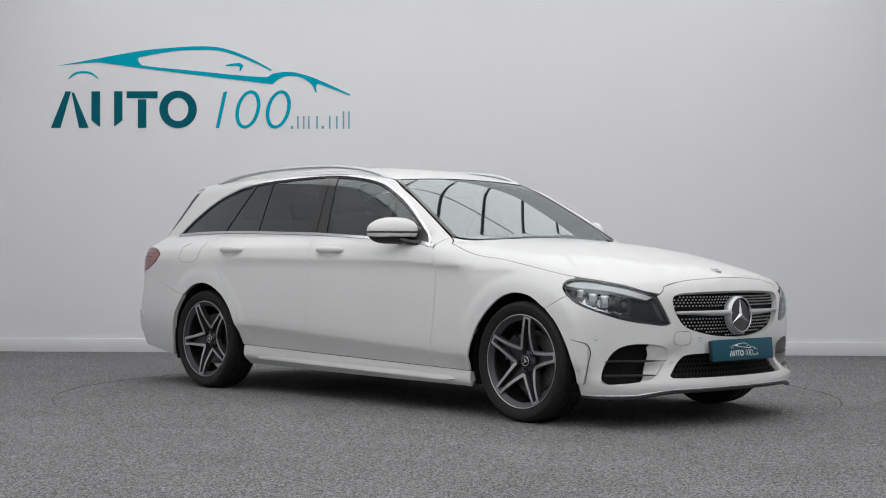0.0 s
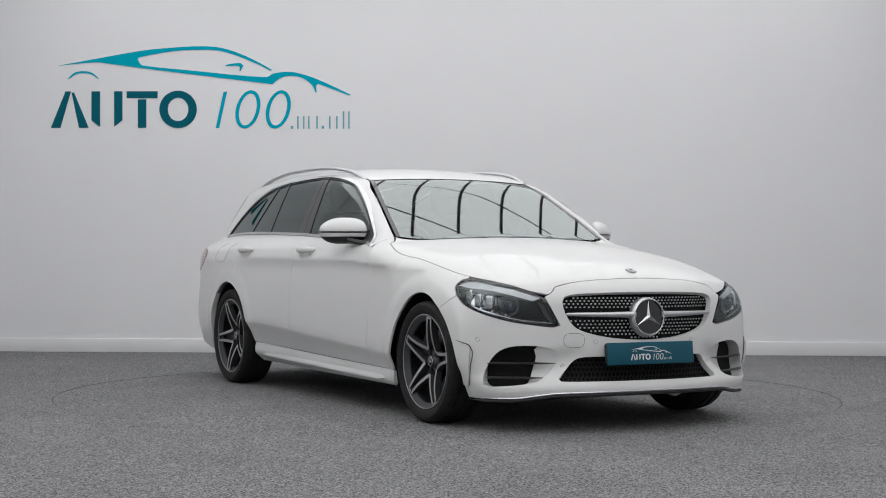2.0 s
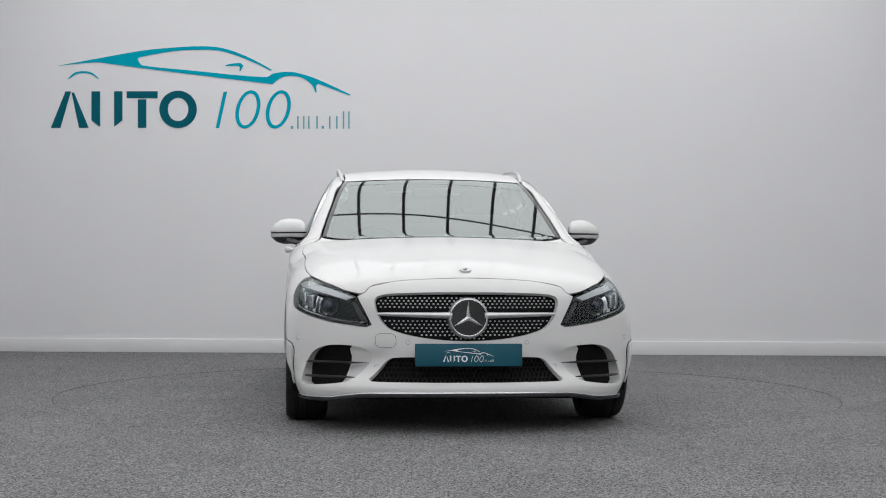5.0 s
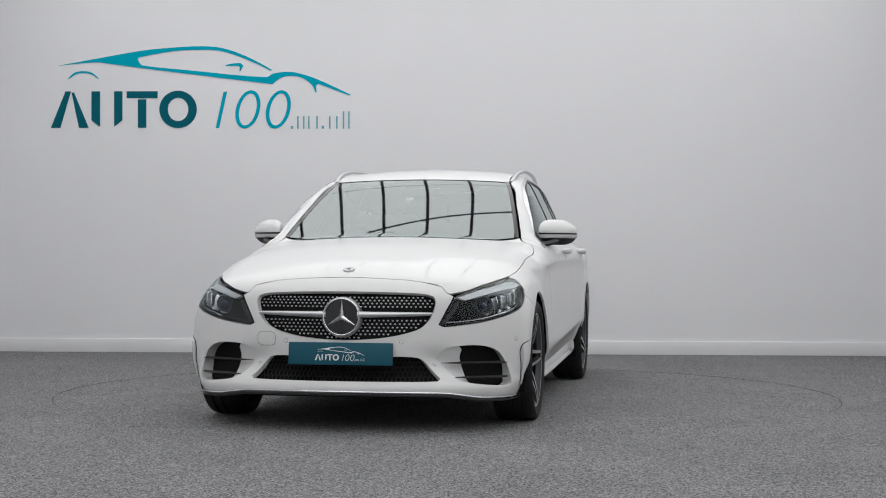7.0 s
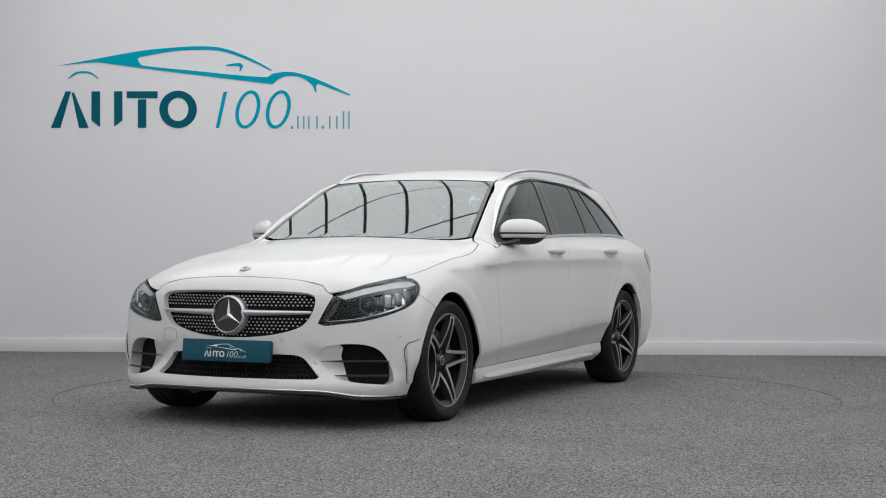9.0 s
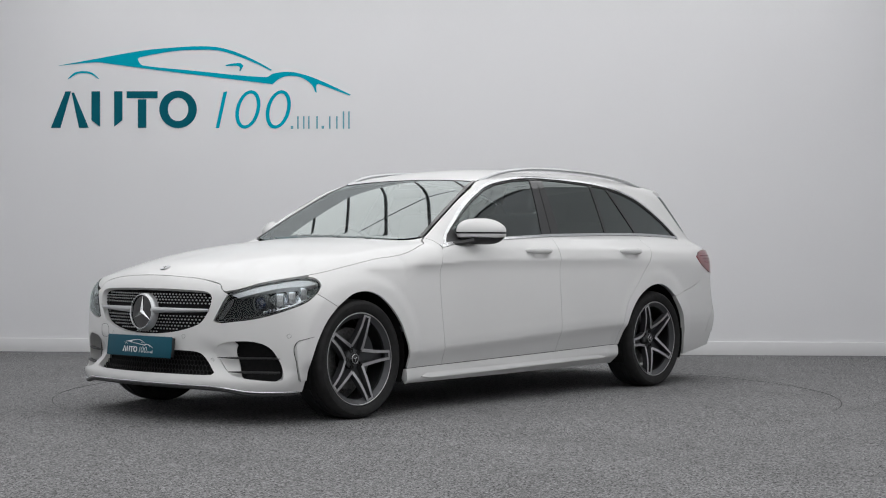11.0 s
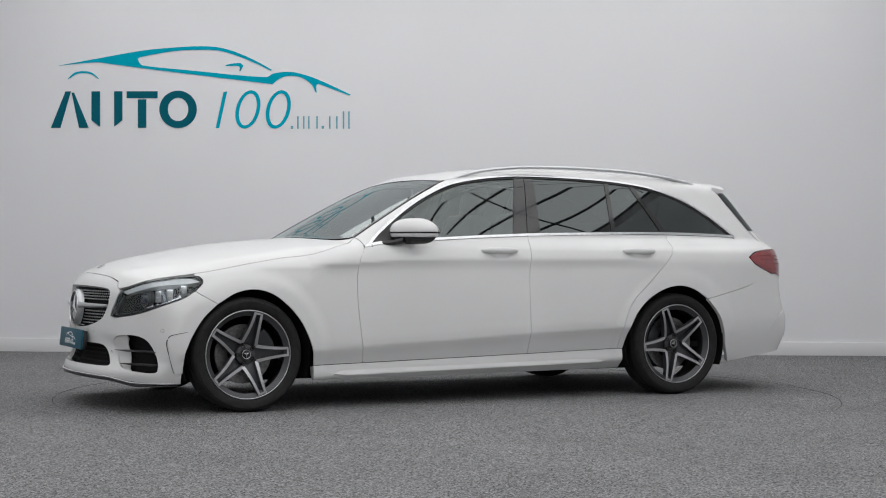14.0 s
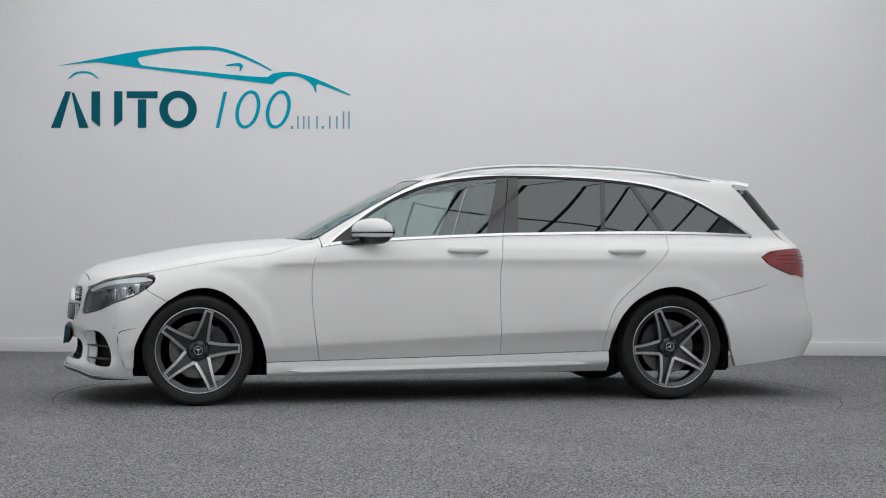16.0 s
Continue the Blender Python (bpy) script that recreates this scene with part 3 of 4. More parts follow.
WINDOW_TOP = [(0.674, 0.949), (0.523, 1.067), (0.386, 1.163), (0.233, 1.247), (0.05, 1.318), (-0.193, 1.36), (-0.458, 1.379), (-0.964, 1.369),
              (-1.241, 1.347), (-1.447, 1.314), (-1.717, 1.248), (-1.928, 1.137), (-2.068, 1.013)]
BELT = [(0.705, 0.927), (0.586, 0.946), (0.1, 0.978), (-0.386, 1.001), (-1.0, 1.014), (-1.438, 1.018), (-1.8, 1.013), (-2.06, 1.004)]
LAMP_LOW = [(2.227, 0.541), (2.20, 0.530), (2.105, 0.540), (2.035, 0.550), (1.963, 0.567), (1.868, 0.600), (1.768, 0.643), (1.718, 0.682)]
LAMP = [(1.690, 0.722), (1.693, 0.741), (1.712, 0.755), (1.75, 0.762), (1.81, 0.762), (1.90, 0.750), (2.0, 0.730), (2.094, 0.700), (2.150, 0.681), (2.188, 0.61)] + LAMP_LOW
TAIL_LAMP = [(-2.036, 0.878), (-2.106, 0.91), (-2.253, 0.928), (-2.36, 0.92), (-2.40, 0.85), (-2.39, 0.77), (-2.33, 0.748), (-2.29, 0.750), (-2.18, 0.777), (-2.065, 0.837)]
INTAKE = [(2.230, 0.388), (2.19, 0.423), (2.112, 0.437), (2.01, 0.434), (1.945, 0.405), (1.90, 0.335), (1.884, 0.275), (1.886, 0.246), (1.90, 0.238), (1.96, 0.239),
          (2.05, 0.247), (2.12, 0.262), (2.165, 0.295), (2.20, 0.335), (2.227, 0.366)]
SCOOP = [(2.229, 0.388), (2.19, 0.422), (2.128, 0.434), (2.112, 0.415), (2.120, 0.372), (2.10, 0.307), (2.086, 0.27), (2.06, 0.25), (2.12, 0.263), (2.164, 0.296), (2.199, 0.336), (2.225, 0.366)]
GRILLE = [(NOSE_U, 0.464), (2.60, 0.466), (2.471, 0.479), (2.36, 0.504), (2.30, 0.532), (2.258, 0.59), (2.240, 0.655), (2.25, 0.678), (2.285, 0.690),
          (2.40, 0.697), (2.55, 0.701), (NOSE_U, 0.702)]
MOUTH = [(NOSE_U, 0.262), (2.45, 0.262), (2.235, 0.264), (2.222, 0.275), (2.30, 0.362), (2.345, 0.378), (2.5, 0.381), (NOSE_U, 0.381)]


SEAM = strip("S", from_top(BONNET_CORNER) + BONNET_SIDE, 0.0, 110)


SILL = curve([(-0.02, -0.007), (0.0, -0.005), (0.012, 0.005), (0.03, 0.015), (0.055, 0.024), (0.063, 0.023), (0.08, 0.014), (0.12, -0.008)])


def side_panels(car, s):
    """Wing, doors, side frame, sill and glazing of one side."""
    screen, roof, corner = from_top(SCREEN_EDGE), from_top(ROOF_EDGE), from_top(BONNET_CORNER)
    panel("front_wing", "S", DOOR_FRONT + ARCH_FRONT + [(1.66, 0.648), (1.716, 0.682), (1.686, 0.722), (1.689, 0.743), (1.710, 0.760), (1.75, 0.767)]
          + [q for q in reversed(round_u(SEAM)) if q[0] < 1.75], white_paint, car, mirror=s, step=0.022)
    door = panel("front_door", "S", DOOR_FRONT[::-1] + [(0.586, 0.946), (0.1, 0.978)] + DOOR_MID[::-1], white_paint, car, mirror=s, step=0.013)
    rear = panel("rear_door", "S", DOOR_MID + [(-1.0, 1.014)] + DOOR_REAR[::-1], white_paint, car, mirror=s, step=0.013)
    panel("side_frame", "S", screen + roof + [(-2.11, 1.325), (-2.15, 1.2), (-2.205, 1.05), (-2.262, 0.934), (-2.106, 0.914), (-2.032, 0.878), (-2.065, 0.833), (-2.185, 0.770),
          (-1.99, 0.6865)] + ARCH_REAR + DOOR_REAR + [(-1.8, 1.013), (-2.06, 1.004)] + WINDOW_TOP[::-1] + [(0.705, 0.928)], white_paint, car, mirror=s)
    sill = panel("sill", "S", [(1.029, 0.257), (0.721, 0.264), (-0.36, 0.290), (-0.992, 0.307), (-1.032, 0.307), (-1.035, 0.18), (0.0, 0.176), (1.03, 0.178)], white_paint, car, mirror=s, hem=0.05, step=0.02,
                 lift=lambda a, b: SILL(0.282 - 0.0243 * a - b))
    flute = panel("sill_flute", "S", [(0.90, 0.219), (0.84, 0.232), (0.0, 0.246), (-0.80, 0.257), (-0.90, 0.248), (-0.86, 0.240), (0.0, 0.226), (0.80, 0.212)], white_paint, sill,
                  mirror=s, lift=lambda a, b: SILL(0.282 - 0.0243 * a - b) + 0.001 + 0.012 * np.clip((0.2465 - 0.016 * a - b) / 0.02, 0, 1), hem=0.012, gap=0.0, step=0.01)
    # glazing, its black pillars and chrome
    panes = [("front_window", [(0.652, 0.953), (0.52, 1.057), (0.378, 1.152), (0.225, 1.237), (0.045, 1.306), (-0.19, 1.347), (-0.388, 1.364), (-0.285, 1.010), (0.1, 0.991), (0.586, 0.960)], side_glass, door),
             ("rear_window_pane", [(-0.522, 1.367), (-0.8, 1.362), (-1.044, 1.350), (-1.004, 1.03), (-0.485, 1.021)], privacy_glass, rear),
             ("door_quarter_pane", [(-1.08, 1.347), (-1.225, 1.333), (-1.39, 1.035), (-1.038, 1.032)], privacy_glass, rear),
             ("side_pane", [(-1.269, 1.326), (-1.447, 1.298), (-1.70, 1.236), (-1.90, 1.133), (-2.045, 1.022), (-1.442, 1.034)], privacy_glass, car)]
    for nm, o, m, par in panes:
        panel(nm, "S", o, m, par, mirror=s, lift=-0.004, hem=0.0, gap=-0.004, step=0.016)
    pillars = [([(-0.388, 1.366), (-0.459, 1.371), (-0.386, 1.013), (-0.285, 1.010)], door), ([(-0.462, 1.371), (-0.522, 1.367), (-0.485, 1.018), (-0.389, 1.013)], rear),
               ([(-1.046, 1.350), (-1.078, 1.347), (-1.036, 1.03), (-1.006, 1.03)], rear), ([(-1.227, 1.333), (-1.267, 1.327), (-1.44, 1.032), (-1.392, 1.032)], rear)]
    for o, par in pillars:
        panel("pillar_cover", "S", o, pillar_black, par, mirror=s, lift=0.0, gap=0.001, hem=0.01)
    panel("mirror_sail", "S", [(0.66, 0.951), (0.53, 1.045), (0.50, 0.966)], black_plastic, door, mirror=s, lift=0.002, hem=0.01)
    for a, par in ((BELT[:4], door), (BELT[3:], rear)):
        up = [(u, z + 0.015) for u, z in reversed(a)]
        panel("belt_trim", "S", a + up, chrome, par, "chrome belt-line strip", mirror=s, lift=0.004, hem=0.006, gap=0.0, smooth=0.05)
    low = [(u * 0.995 - 0.002, z - 0.010) for u, z in reversed(WINDOW_TOP)]
    panel("window_trim", "S", [(u, z + 0.002) for u, z in WINDOW_TOP] + low, chrome, car, "chrome window surround", mirror=s, lift=0.005, hem=0.007, gap=0.0, smooth=0.05, step=0.02)
    seal = strip("S", [(u * 0.993 - 0.003, z - 0.018) for u, z in WINDOW_TOP], -0.002, 90)
    build("window_seal", *other(tube(seal, 0.0045, 6), s), black_plastic, car)
    for par, x0, x1 in ((door, -0.038, -0.276), (rear, -1.026, -1.25)):
        handle(par, x0, x1, s)
    # wheel-arch liners
    for x in (1.42, -1.42):
        v, f = lathe([(0.30, 0.58), (0.372, 0.60), (0.372, 0.86)], 48)
        v = [(p[0] + x, p[1], p[2] + 0.33) for p in v]
        keep = [q for q in f if min(v[i][2] for i in q) > 0.16]
        build("wheel_liner", *other((v, keep), s), liner, car)
        back = [(x + 0.38 * math.cos(a), 0.6, 0.33 + 0.38 * math.sin(a)) for a in np.linspace(-0.4, math.pi + 0.4, 20)]
        build("liner_wall", *other((back, [tuple(range(20))]), s), liner, car)
    if s:
        ring = strip("S", [(-1.635 + 0.13 * math.copysign(abs(math.cos(a)) ** 0.6, math.cos(a)), 0.902 + 0.073 * math.copysign(abs(math.sin(a)) ** 0.6, math.sin(a))) for a in np.linspace(0, 2 * math.pi, 41)], 0.0, 48)
        build("fuel_flap_seam", *other(tube(ring[:-1], 0.0009, 5, closed=True), s), gap_dark, car)
    for u, z in ((1.86, 0.468), (-2.23, 0.497)):
        sensor(car, u, z, s)


def handle(par, x0, x1, s):
    n = 20
    xs = np.linspace(x0, x1, n)
    p = np.stack([xs, PLAN(xs) - 0.033, np.full(n, 0.913)], 1)
    rise = 0.036 * np.sin(np.linspace(0, math.pi, n)) ** 0.45
    c = p + np.array([0, 1, 0]) * (rise - 0.008)[:, None]
    rad = 0.0205 * np.sin(np.linspace(0.12, math.pi - 0.12, n)) ** 0.35
    build("door_handle", *other(tube(c, rad, 12, flat=1.05), s), white_paint, par)


def sensor(car, u, z, s=0, lift=0.0):
    p, n = skin("S", np.array([u]), np.array([z]), lift)
    m = Matrix.Translation(p[0]) @ Vector(n[0]).to_track_quat("Y", "Z").to_matrix().to_4x4()
    build("parking_sensor", *other(moved(lathe([(0.0, 0.0015), (0.0085, 0.0015), (0.0095, 0.0)], 20), m), s), white_paint, car)
    build("sensor_ring", *other(moved(lathe([(0.0098, 0.0006), (0.0110, 0.0006)], 20), m), s), black_plastic, car)


def headlamp(car, s):
    lens = panel("headlamp", "S", LAMP, lamp_glass, car, "clear glossy headlamp lens", mirror=s, lift=0.0015, hem=0.0, gap=0.002, step=0.025)
    panel("lamp_housing", "S", LAMP, lamp_dark, lens, mirror=s, lift=-0.055, hem=-0.054, gap=0.003, step=0.03)
    panel("lamp_bezel", "S", LAMP, gloss_black, lens, mirror=s, lift=-0.004, hem=0.01, gap=0.003, holes=[[tuple(q) for q in inset(rounded(LAMP, 0.02), 0.010)]], hole_hem=0.02, step=0.02, smooth=0.03)
    panel("lamp_brow", "S", [(1.70, 0.735), (1.75, 0.752), (1.83, 0.751), (1.95, 0.734), (2.06, 0.706), (2.135, 0.676), (2.10, 0.660), (2.0, 0.690), (1.88, 0.716), (1.77, 0.724)],
          lamp_frost, lens, "pale frosted upper lamp strip", mirror=s, lift=-0.006, hem=0.03, gap=0.0)
    panel("daylight_strip", "S", [(2.128, 0.655), (2.150, 0.640), (2.178, 0.592), (2.198, 0.562), (2.205, 0.549), (2.19, 0.549), (2.165, 0.578), (2.135, 0.632)], rim_grey, lens,
          mirror=s, lift=-0.012, hem=0.01, gap=0.0, smooth=0.01)
    low = strip("S", [(2.19, 0.549), (2.105, 0.555), (2.035, 0.565), (1.963, 0.583), (1.87, 0.614), (1.78, 0.654)], -0.016, 50)
    build("lamp_trim", *other(tube(low, 0.0055, 8), s), lamp_chrome, lens)
    panel("lamp_reflector", "S", [(1.735, 0.695), (1.80, 0.715), (1.90, 0.702), (1.99, 0.680), (2.03, 0.62), (2.01, 0.582), (1.96, 0.590), (1.87, 0.620), (1.78, 0.660)], lamp_chrome, lens,
          "bright chromed lamp reflector", mirror=s, lift=lambda a, b: -0.046 + 0.012 * np.cos(a * 95.0), hem=0.004, gap=0.0, step=0.012)
    for i, (u, z) in enumerate(((1.776, 0.697), (1.838, 0.676), (1.902, 0.660))):
        p, n = skin("S", np.array([u]), np.array([z]), -0.035)
        m = Matrix.Translation(p[0]) @ Vector((n[0][0], n[0][1], 0)).to_track_quat("Y", "Z").to_matrix().to_4x4()
        block = build("led_block", *other(moved(soft_box(-0.024, 0.024, -0.03, 0.016, -0.038, 0.038, 0.012, 3), m), s), lamp_chrome, lens)
        build("led_reflector", *other(moved(soft_box(-0.0195, 0.0195, 0.0, 0.0172, -0.0325, 0.0325, 0.009, 2), m), s), satin, lens)
        build("led_dot", *other(moved(soft_box(-0.011, 0.011, 0.0, 0.019, -0.006, 0.001, 0.003, 2), m), s), lamp_frost, lens)
    p, n = skin("S", np.array([2.00]), np.array([0.635]), -0.045)
    m = Matrix.Translation(p[0]) @ Vector((1, 0.25, 0)).to_track_quat("Y", "Z").to_matrix().to_4x4()
    ball = [(0.0, 0.030), (0.014, 0.028), (0.026, 0.020), (0.034, 0.006)]
    build("projector_lens", *other(moved(lathe(ball, 32), m), s), glint_blue, lens, "dark blue-tinted projector lens")
    build("projector_ring", *other(moved(lathe([(0.034, 0.008), (0.040, 0.010), (0.048, 0.0), (0.05, -0.03)], 32), m), s), rim_grey, lens)


def DUCT(a, b):
    """Hollow of the bumper skin that leads from the side intake towards the mouth."""
    return -0.024 * np.exp(-((a - 2.225) / 0.085) ** 2 - ((b - 0.365 - 0.25 * (a - 2.235)) / 0.05) ** 2)


def front_end(car):
    low = [(1.79, 0.175), (1.86, 0.172), (2.0, 0.182), (2.1, 0.19), (2.25, 0.198), (2.45, 0.202), (NOSE_U, 0.203)]
    outline = ARCH_NOSE[:-1] + low + MOUTH + GRILLE + BONNET_FRONT[::-1] + [(2.168, 0.688), (2.153, 0.680), (2.192, 0.61)] + LAMP_LOW + [(1.66, 0.648)]
    bumper = panel("front_bumper", "S", outline, white_paint, car, holes=[INTAKE], hem=0.028, hole_hem=0.062, whole=True, step=0.02, smooth=0.018, lift=DUCT)
    back = lambda nm, o, lift: panel(nm, "S", o, deep_black, bumper, lift=lift, hem=0.0, gap=-0.012, whole=True)
    back("grille_backing", GRILLE, -0.045)
    back("mouth_backing", MOUTH, -0.05)
    for s in (0, 1):
        panel("intake_backing", "S", INTAKE, deep_black, bumper, lift=-0.062, hem=0.0, gap=-0.006, mirror=s)
        panel("intake_scoop", "S", SCOOP, white_paint, bumper, lift=lambda a, b: DUCT(a, b) - 0.001 - 0.030 * np.clip((2.222 - a) / 0.11, 0, 1), hem=0.006, gap=-0.001, mirror=s, step=0.012)
        for z, u1 in ((0.350, 2.212), (0.284, 2.162)):
            n = 24
            us = np.linspace(1.90, u1, n)
            c = skin("S", us, np.full(n, z), -0.010)[0]
            rad = np.interp(np.arange(n), [0, 3, n - 8, n - 1], [0.012, 0.016, 0.014, 0.003])
            build("intake_fin", *other(tube(c, rad, 8, flat=0.42), s), black_plastic, bumper)
        flick = [(1.742, 0.458), (1.79, 0.445), (1.829, 0.427), (1.822, 0.33), (1.809, 0.235), (1.775, 0.236), (1.765, 0.30), (1.74, 0.41)]
        panel("air_flick", "S", flick, white_paint, bumper, lift=lambda a, b: 0.002 + 0.012 * np.clip((a - 1.76) / 0.06, 0, 1), hem=0.014, gap=0.001, mirror=s, step=0.02)
        slit = strip("S", [(1.742, 0.461), (1.79, 0.450), (1.822, 0.438), (1.833, 0.42), (1.826, 0.33), (1.813, 0.24)], 0.002, 40)
        build("flick_slit", *other(tube(slit, np.interp(np.arange(40), [0, 12, 39], [0.0010, 0.0026, 0.0012]), 6), s), gap_dark, bumper)
        sensor(bumper, 2.403, 0.456, s, float(DUCT(2.403, 0.456)))
        sensor(bumper, 2.245, 0.335, s, float(DUCT(2.245, 0.335)))
    # chrome-edged splitter
    lip = strip("S", [(1.81, 0.186), (1.88, 0.184), (1.95, 0.184), (2.05, 0.186), (2.12, 0.196), (2.2, 0.206), (2.3, 0.209), (2.5, 0.212), (NOSE_U, 0.213)], 0.008, 60)
    lip = np.concatenate([lip, (lip * [1, -1, 1])[::-1][1:]])
    thin = np.interp(np.arange(len(lip)), [0, 14, len(lip) - 15, len(lip) - 1], [0.001, 0.0055, 0.0055, 0.001])
    build("splitter_trim", *tube(lip, thin, 8), chrome, bumper, "chrome strip on the splitter edge")
    low_lip = lip - np.array([0.012, 0, 0.014])
    build("splitter", *tube(low_lip, thin * 2.5, 8, flat=0.6), black_plastic, bumper)
    # studded grille
    zs = np.arange(0.474, 0.70, 0.0172)
    edge = rounded(GRILLE, 0.02)
    v, f = [], []
    octa = [(0, 1, 0)] + [(0.0050 * math.cos(a), 0.45, 0.0039 * math.sin(a)) for a in np.arange(8) * math.pi / 4] + [(0.0054 * math.cos(a), -0.6, 0.0043 * math.sin(a)) for a in np.arange(8) * math.pi / 4]
    for i, z in enumerate(zs):
        du = 0.0225
        us = np.arange(NOSE_U - (0.5 + 0.5 * (i % 2)) * du, 2.22, -du)
        q = np.stack([us, np.full(len(us), z)], 1)
        q = q[within(q, inset(edge, 0.008))]
        if not len(q):
            continue
        p, n = skin("S", q[:, 0], q[:, 1], -0.024)
        for c, nn in zip(p, n):
            if math.hypot(c[1], c[2] - 0.577) < 0.1 or abs(c[2] - 0.592) < 0.02:
                continue
            t = Vector((nn[0], nn[1], 0)).to_track_quat("Y", "Z").to_matrix()
            for sg in (1, -1):
                k = len(v)
                for o in octa:
                    w = t @ Vector((o[0], o[1] * 0.004, o[2]))
                    v.append((c[0] + w[0], sg * (c[1] + w[1]), c[2] + w[2]))
                for a in range(8):
                    b = (a + 1) % 8
                    f += [(k, k + 1 + a, k + 1 + b)[::sg], (k + 1 + a, k + 9 + a, k + 9 + b, k + 1 + b)[::sg]]
    tagged(build("grille_studs", v, f, stud_silver, bumper, "small bright metal studs"), kind="stuff")
    # the silver bar with the ring and its three-armed emblem
    n = 40
    us = np.linspace(2.258, NOSE_U, n)
    c = skin("S", us, np.full(n, 0.594) - 0.006 * np.linspace(0, 1, n), 0.0)[0]
    rad = np.interp(np.linspace(0, 1, n), [0, 0.1, 0.7, 1], [0.008, 0.0105, 0.017, 0.024])
    keep = c[:, 1] > 0.078
    for sg in (1, -1):
        build("grille_bar", *tube(c[keep] * [1, sg, 1], rad[keep], 10, flat=0.95), satin, bumper)
    m = Matrix.Translation((2.163, 0, 0.577)) @ pose(0, 0, 0, 0, 0, -90) @ pose(0, 0, 0, 4, 0, 0)
    ring = lathe([(0.102, -0.02), (0.100, 0.002), (0.096, 0.011), (0.092, 0.015), (0.088, 0.012)], 64)
    build("emblem_ring", *moved(ring, m), satin, bumper)
    rim = lathe([(0.0895 + 0.0035 * math.cos(a), 0.016 + 0.0035 * math.sin(a)) for a in np.linspace(0, 2 * math.pi, 9)[:-1]], 64, closed=True)
    build("emblem_rim", *moved(rim, m), chrome, bumper)
    build("emblem_disc", *moved(lathe([(0.0, 0.012), (0.05, 0.0118), (0.089, 0.010)], 48), m), gloss_black, bumper)
    star_v, star_f = [(0, 0.024, 0)], []
    for i in range(3):
        a = radians(90 + 120 * i)
        star_v += [(0.087 * math.cos(a), 0.013, 0.087 * math.sin(a)), (0.0125 * math.cos(a + radians(60)), 0.013, 0.0125 * math.sin(a + radians(60)))]
    for i in range(6):
        star_f.append((0, 1 + (i + 1) % 6, 1 + i))
    build("emblem_star", *moved((star_v, star_f), m), chrome, bumper, sharp=5)
    # the dealer's board in the number plate's place
    board = build("number_board", *moved(soft_box(-0.2635, 0.2635, -0.006, 0.006, -0.0555, 0.0555, 0.004, 2), Matrix.Translation((2.192, 0, 0.397)) @ pose(0, 0, 0, 0, 0, 90) @ pose(0, 0, 0, -6, 0, 0)),
                  plate_teal, bumper, "deep teal plastic board with white emblem")
    holder = build("board_holder", *moved(soft_box(-0.26, 0.26, -0.012, 0.012, -0.05, 0.05, 0.006, 2), Matrix.Translation((2.175, 0, 0.397)) @ pose(0, 0, 0, 0, 0, 90) @ pose(0, 0, 0, -6, 0, 0)), black_plastic, bumper)
    mark = new("board_mark")
    mark.parent = board
    mark.matrix_basis = Matrix.Translation((2.192 - CX + 0.0062, -CY, 0.397)) @ pose(0, 0, 0, 0, 0, 90) @ pose(0, 0, 0, -6, 0, 0)
    logo(board, 0.000168, (784, 240), (plate_white, plate_white, plate_white), 0.0012)
    for ch in list(board.children):
        if ch.type == "MESH":
            ch.matrix_basis = mark.matrix_basis
    bpy.data.objects.remove(mark)
    # honeycomb in the lower mouth
    v, f = [], []
    r = 0.013
    mouth = inset(rounded(MOUTH, 0.02), 0.002)
    for i in range(9):
        z = 0.262 + i * r * 1.5
        for j in range(42):
            u = NOSE_U - (j + 0.5 * (i % 2)) * r * math.sqrt(3) * 0.98
            if not within(np.array([(u, z)]), mouth)[0]:
                continue
            hexa = [(u + r * 0.86 * math.sin(a), z + r * 0.9 * math.cos(a)) for a in np.linspace(0, 2 * math.pi, 7)]
            p = skin("S", np.array([h[0] for h in hexa]), np.array([h[1] for h in hexa]), -0.03)[0]
            for sg in (1, -1):
                v, f = join((v, f), tube((p * [1, sg, 1])[:-1], 0.0022, 3, closed=True))
    tagged(build("mouth_net", v, f, net_black, bumper), kind="stuff")
    tow = strip("S", [(2.296 + 0.050 * math.copysign(abs(math.cos(a)) ** 0.6, math.cos(a)), 0.464 + 0.035 * math.copysign(abs(math.sin(a)) ** 0.6, math.sin(a))) for a in np.linspace(0, 2 * math.pi, 41)], 0.0, 60) * [1, -1, 1]
    build("tow_cover_seam", *tube(tow[:-1], 0.0009, 4, closed=True), gap_dark, bumper)


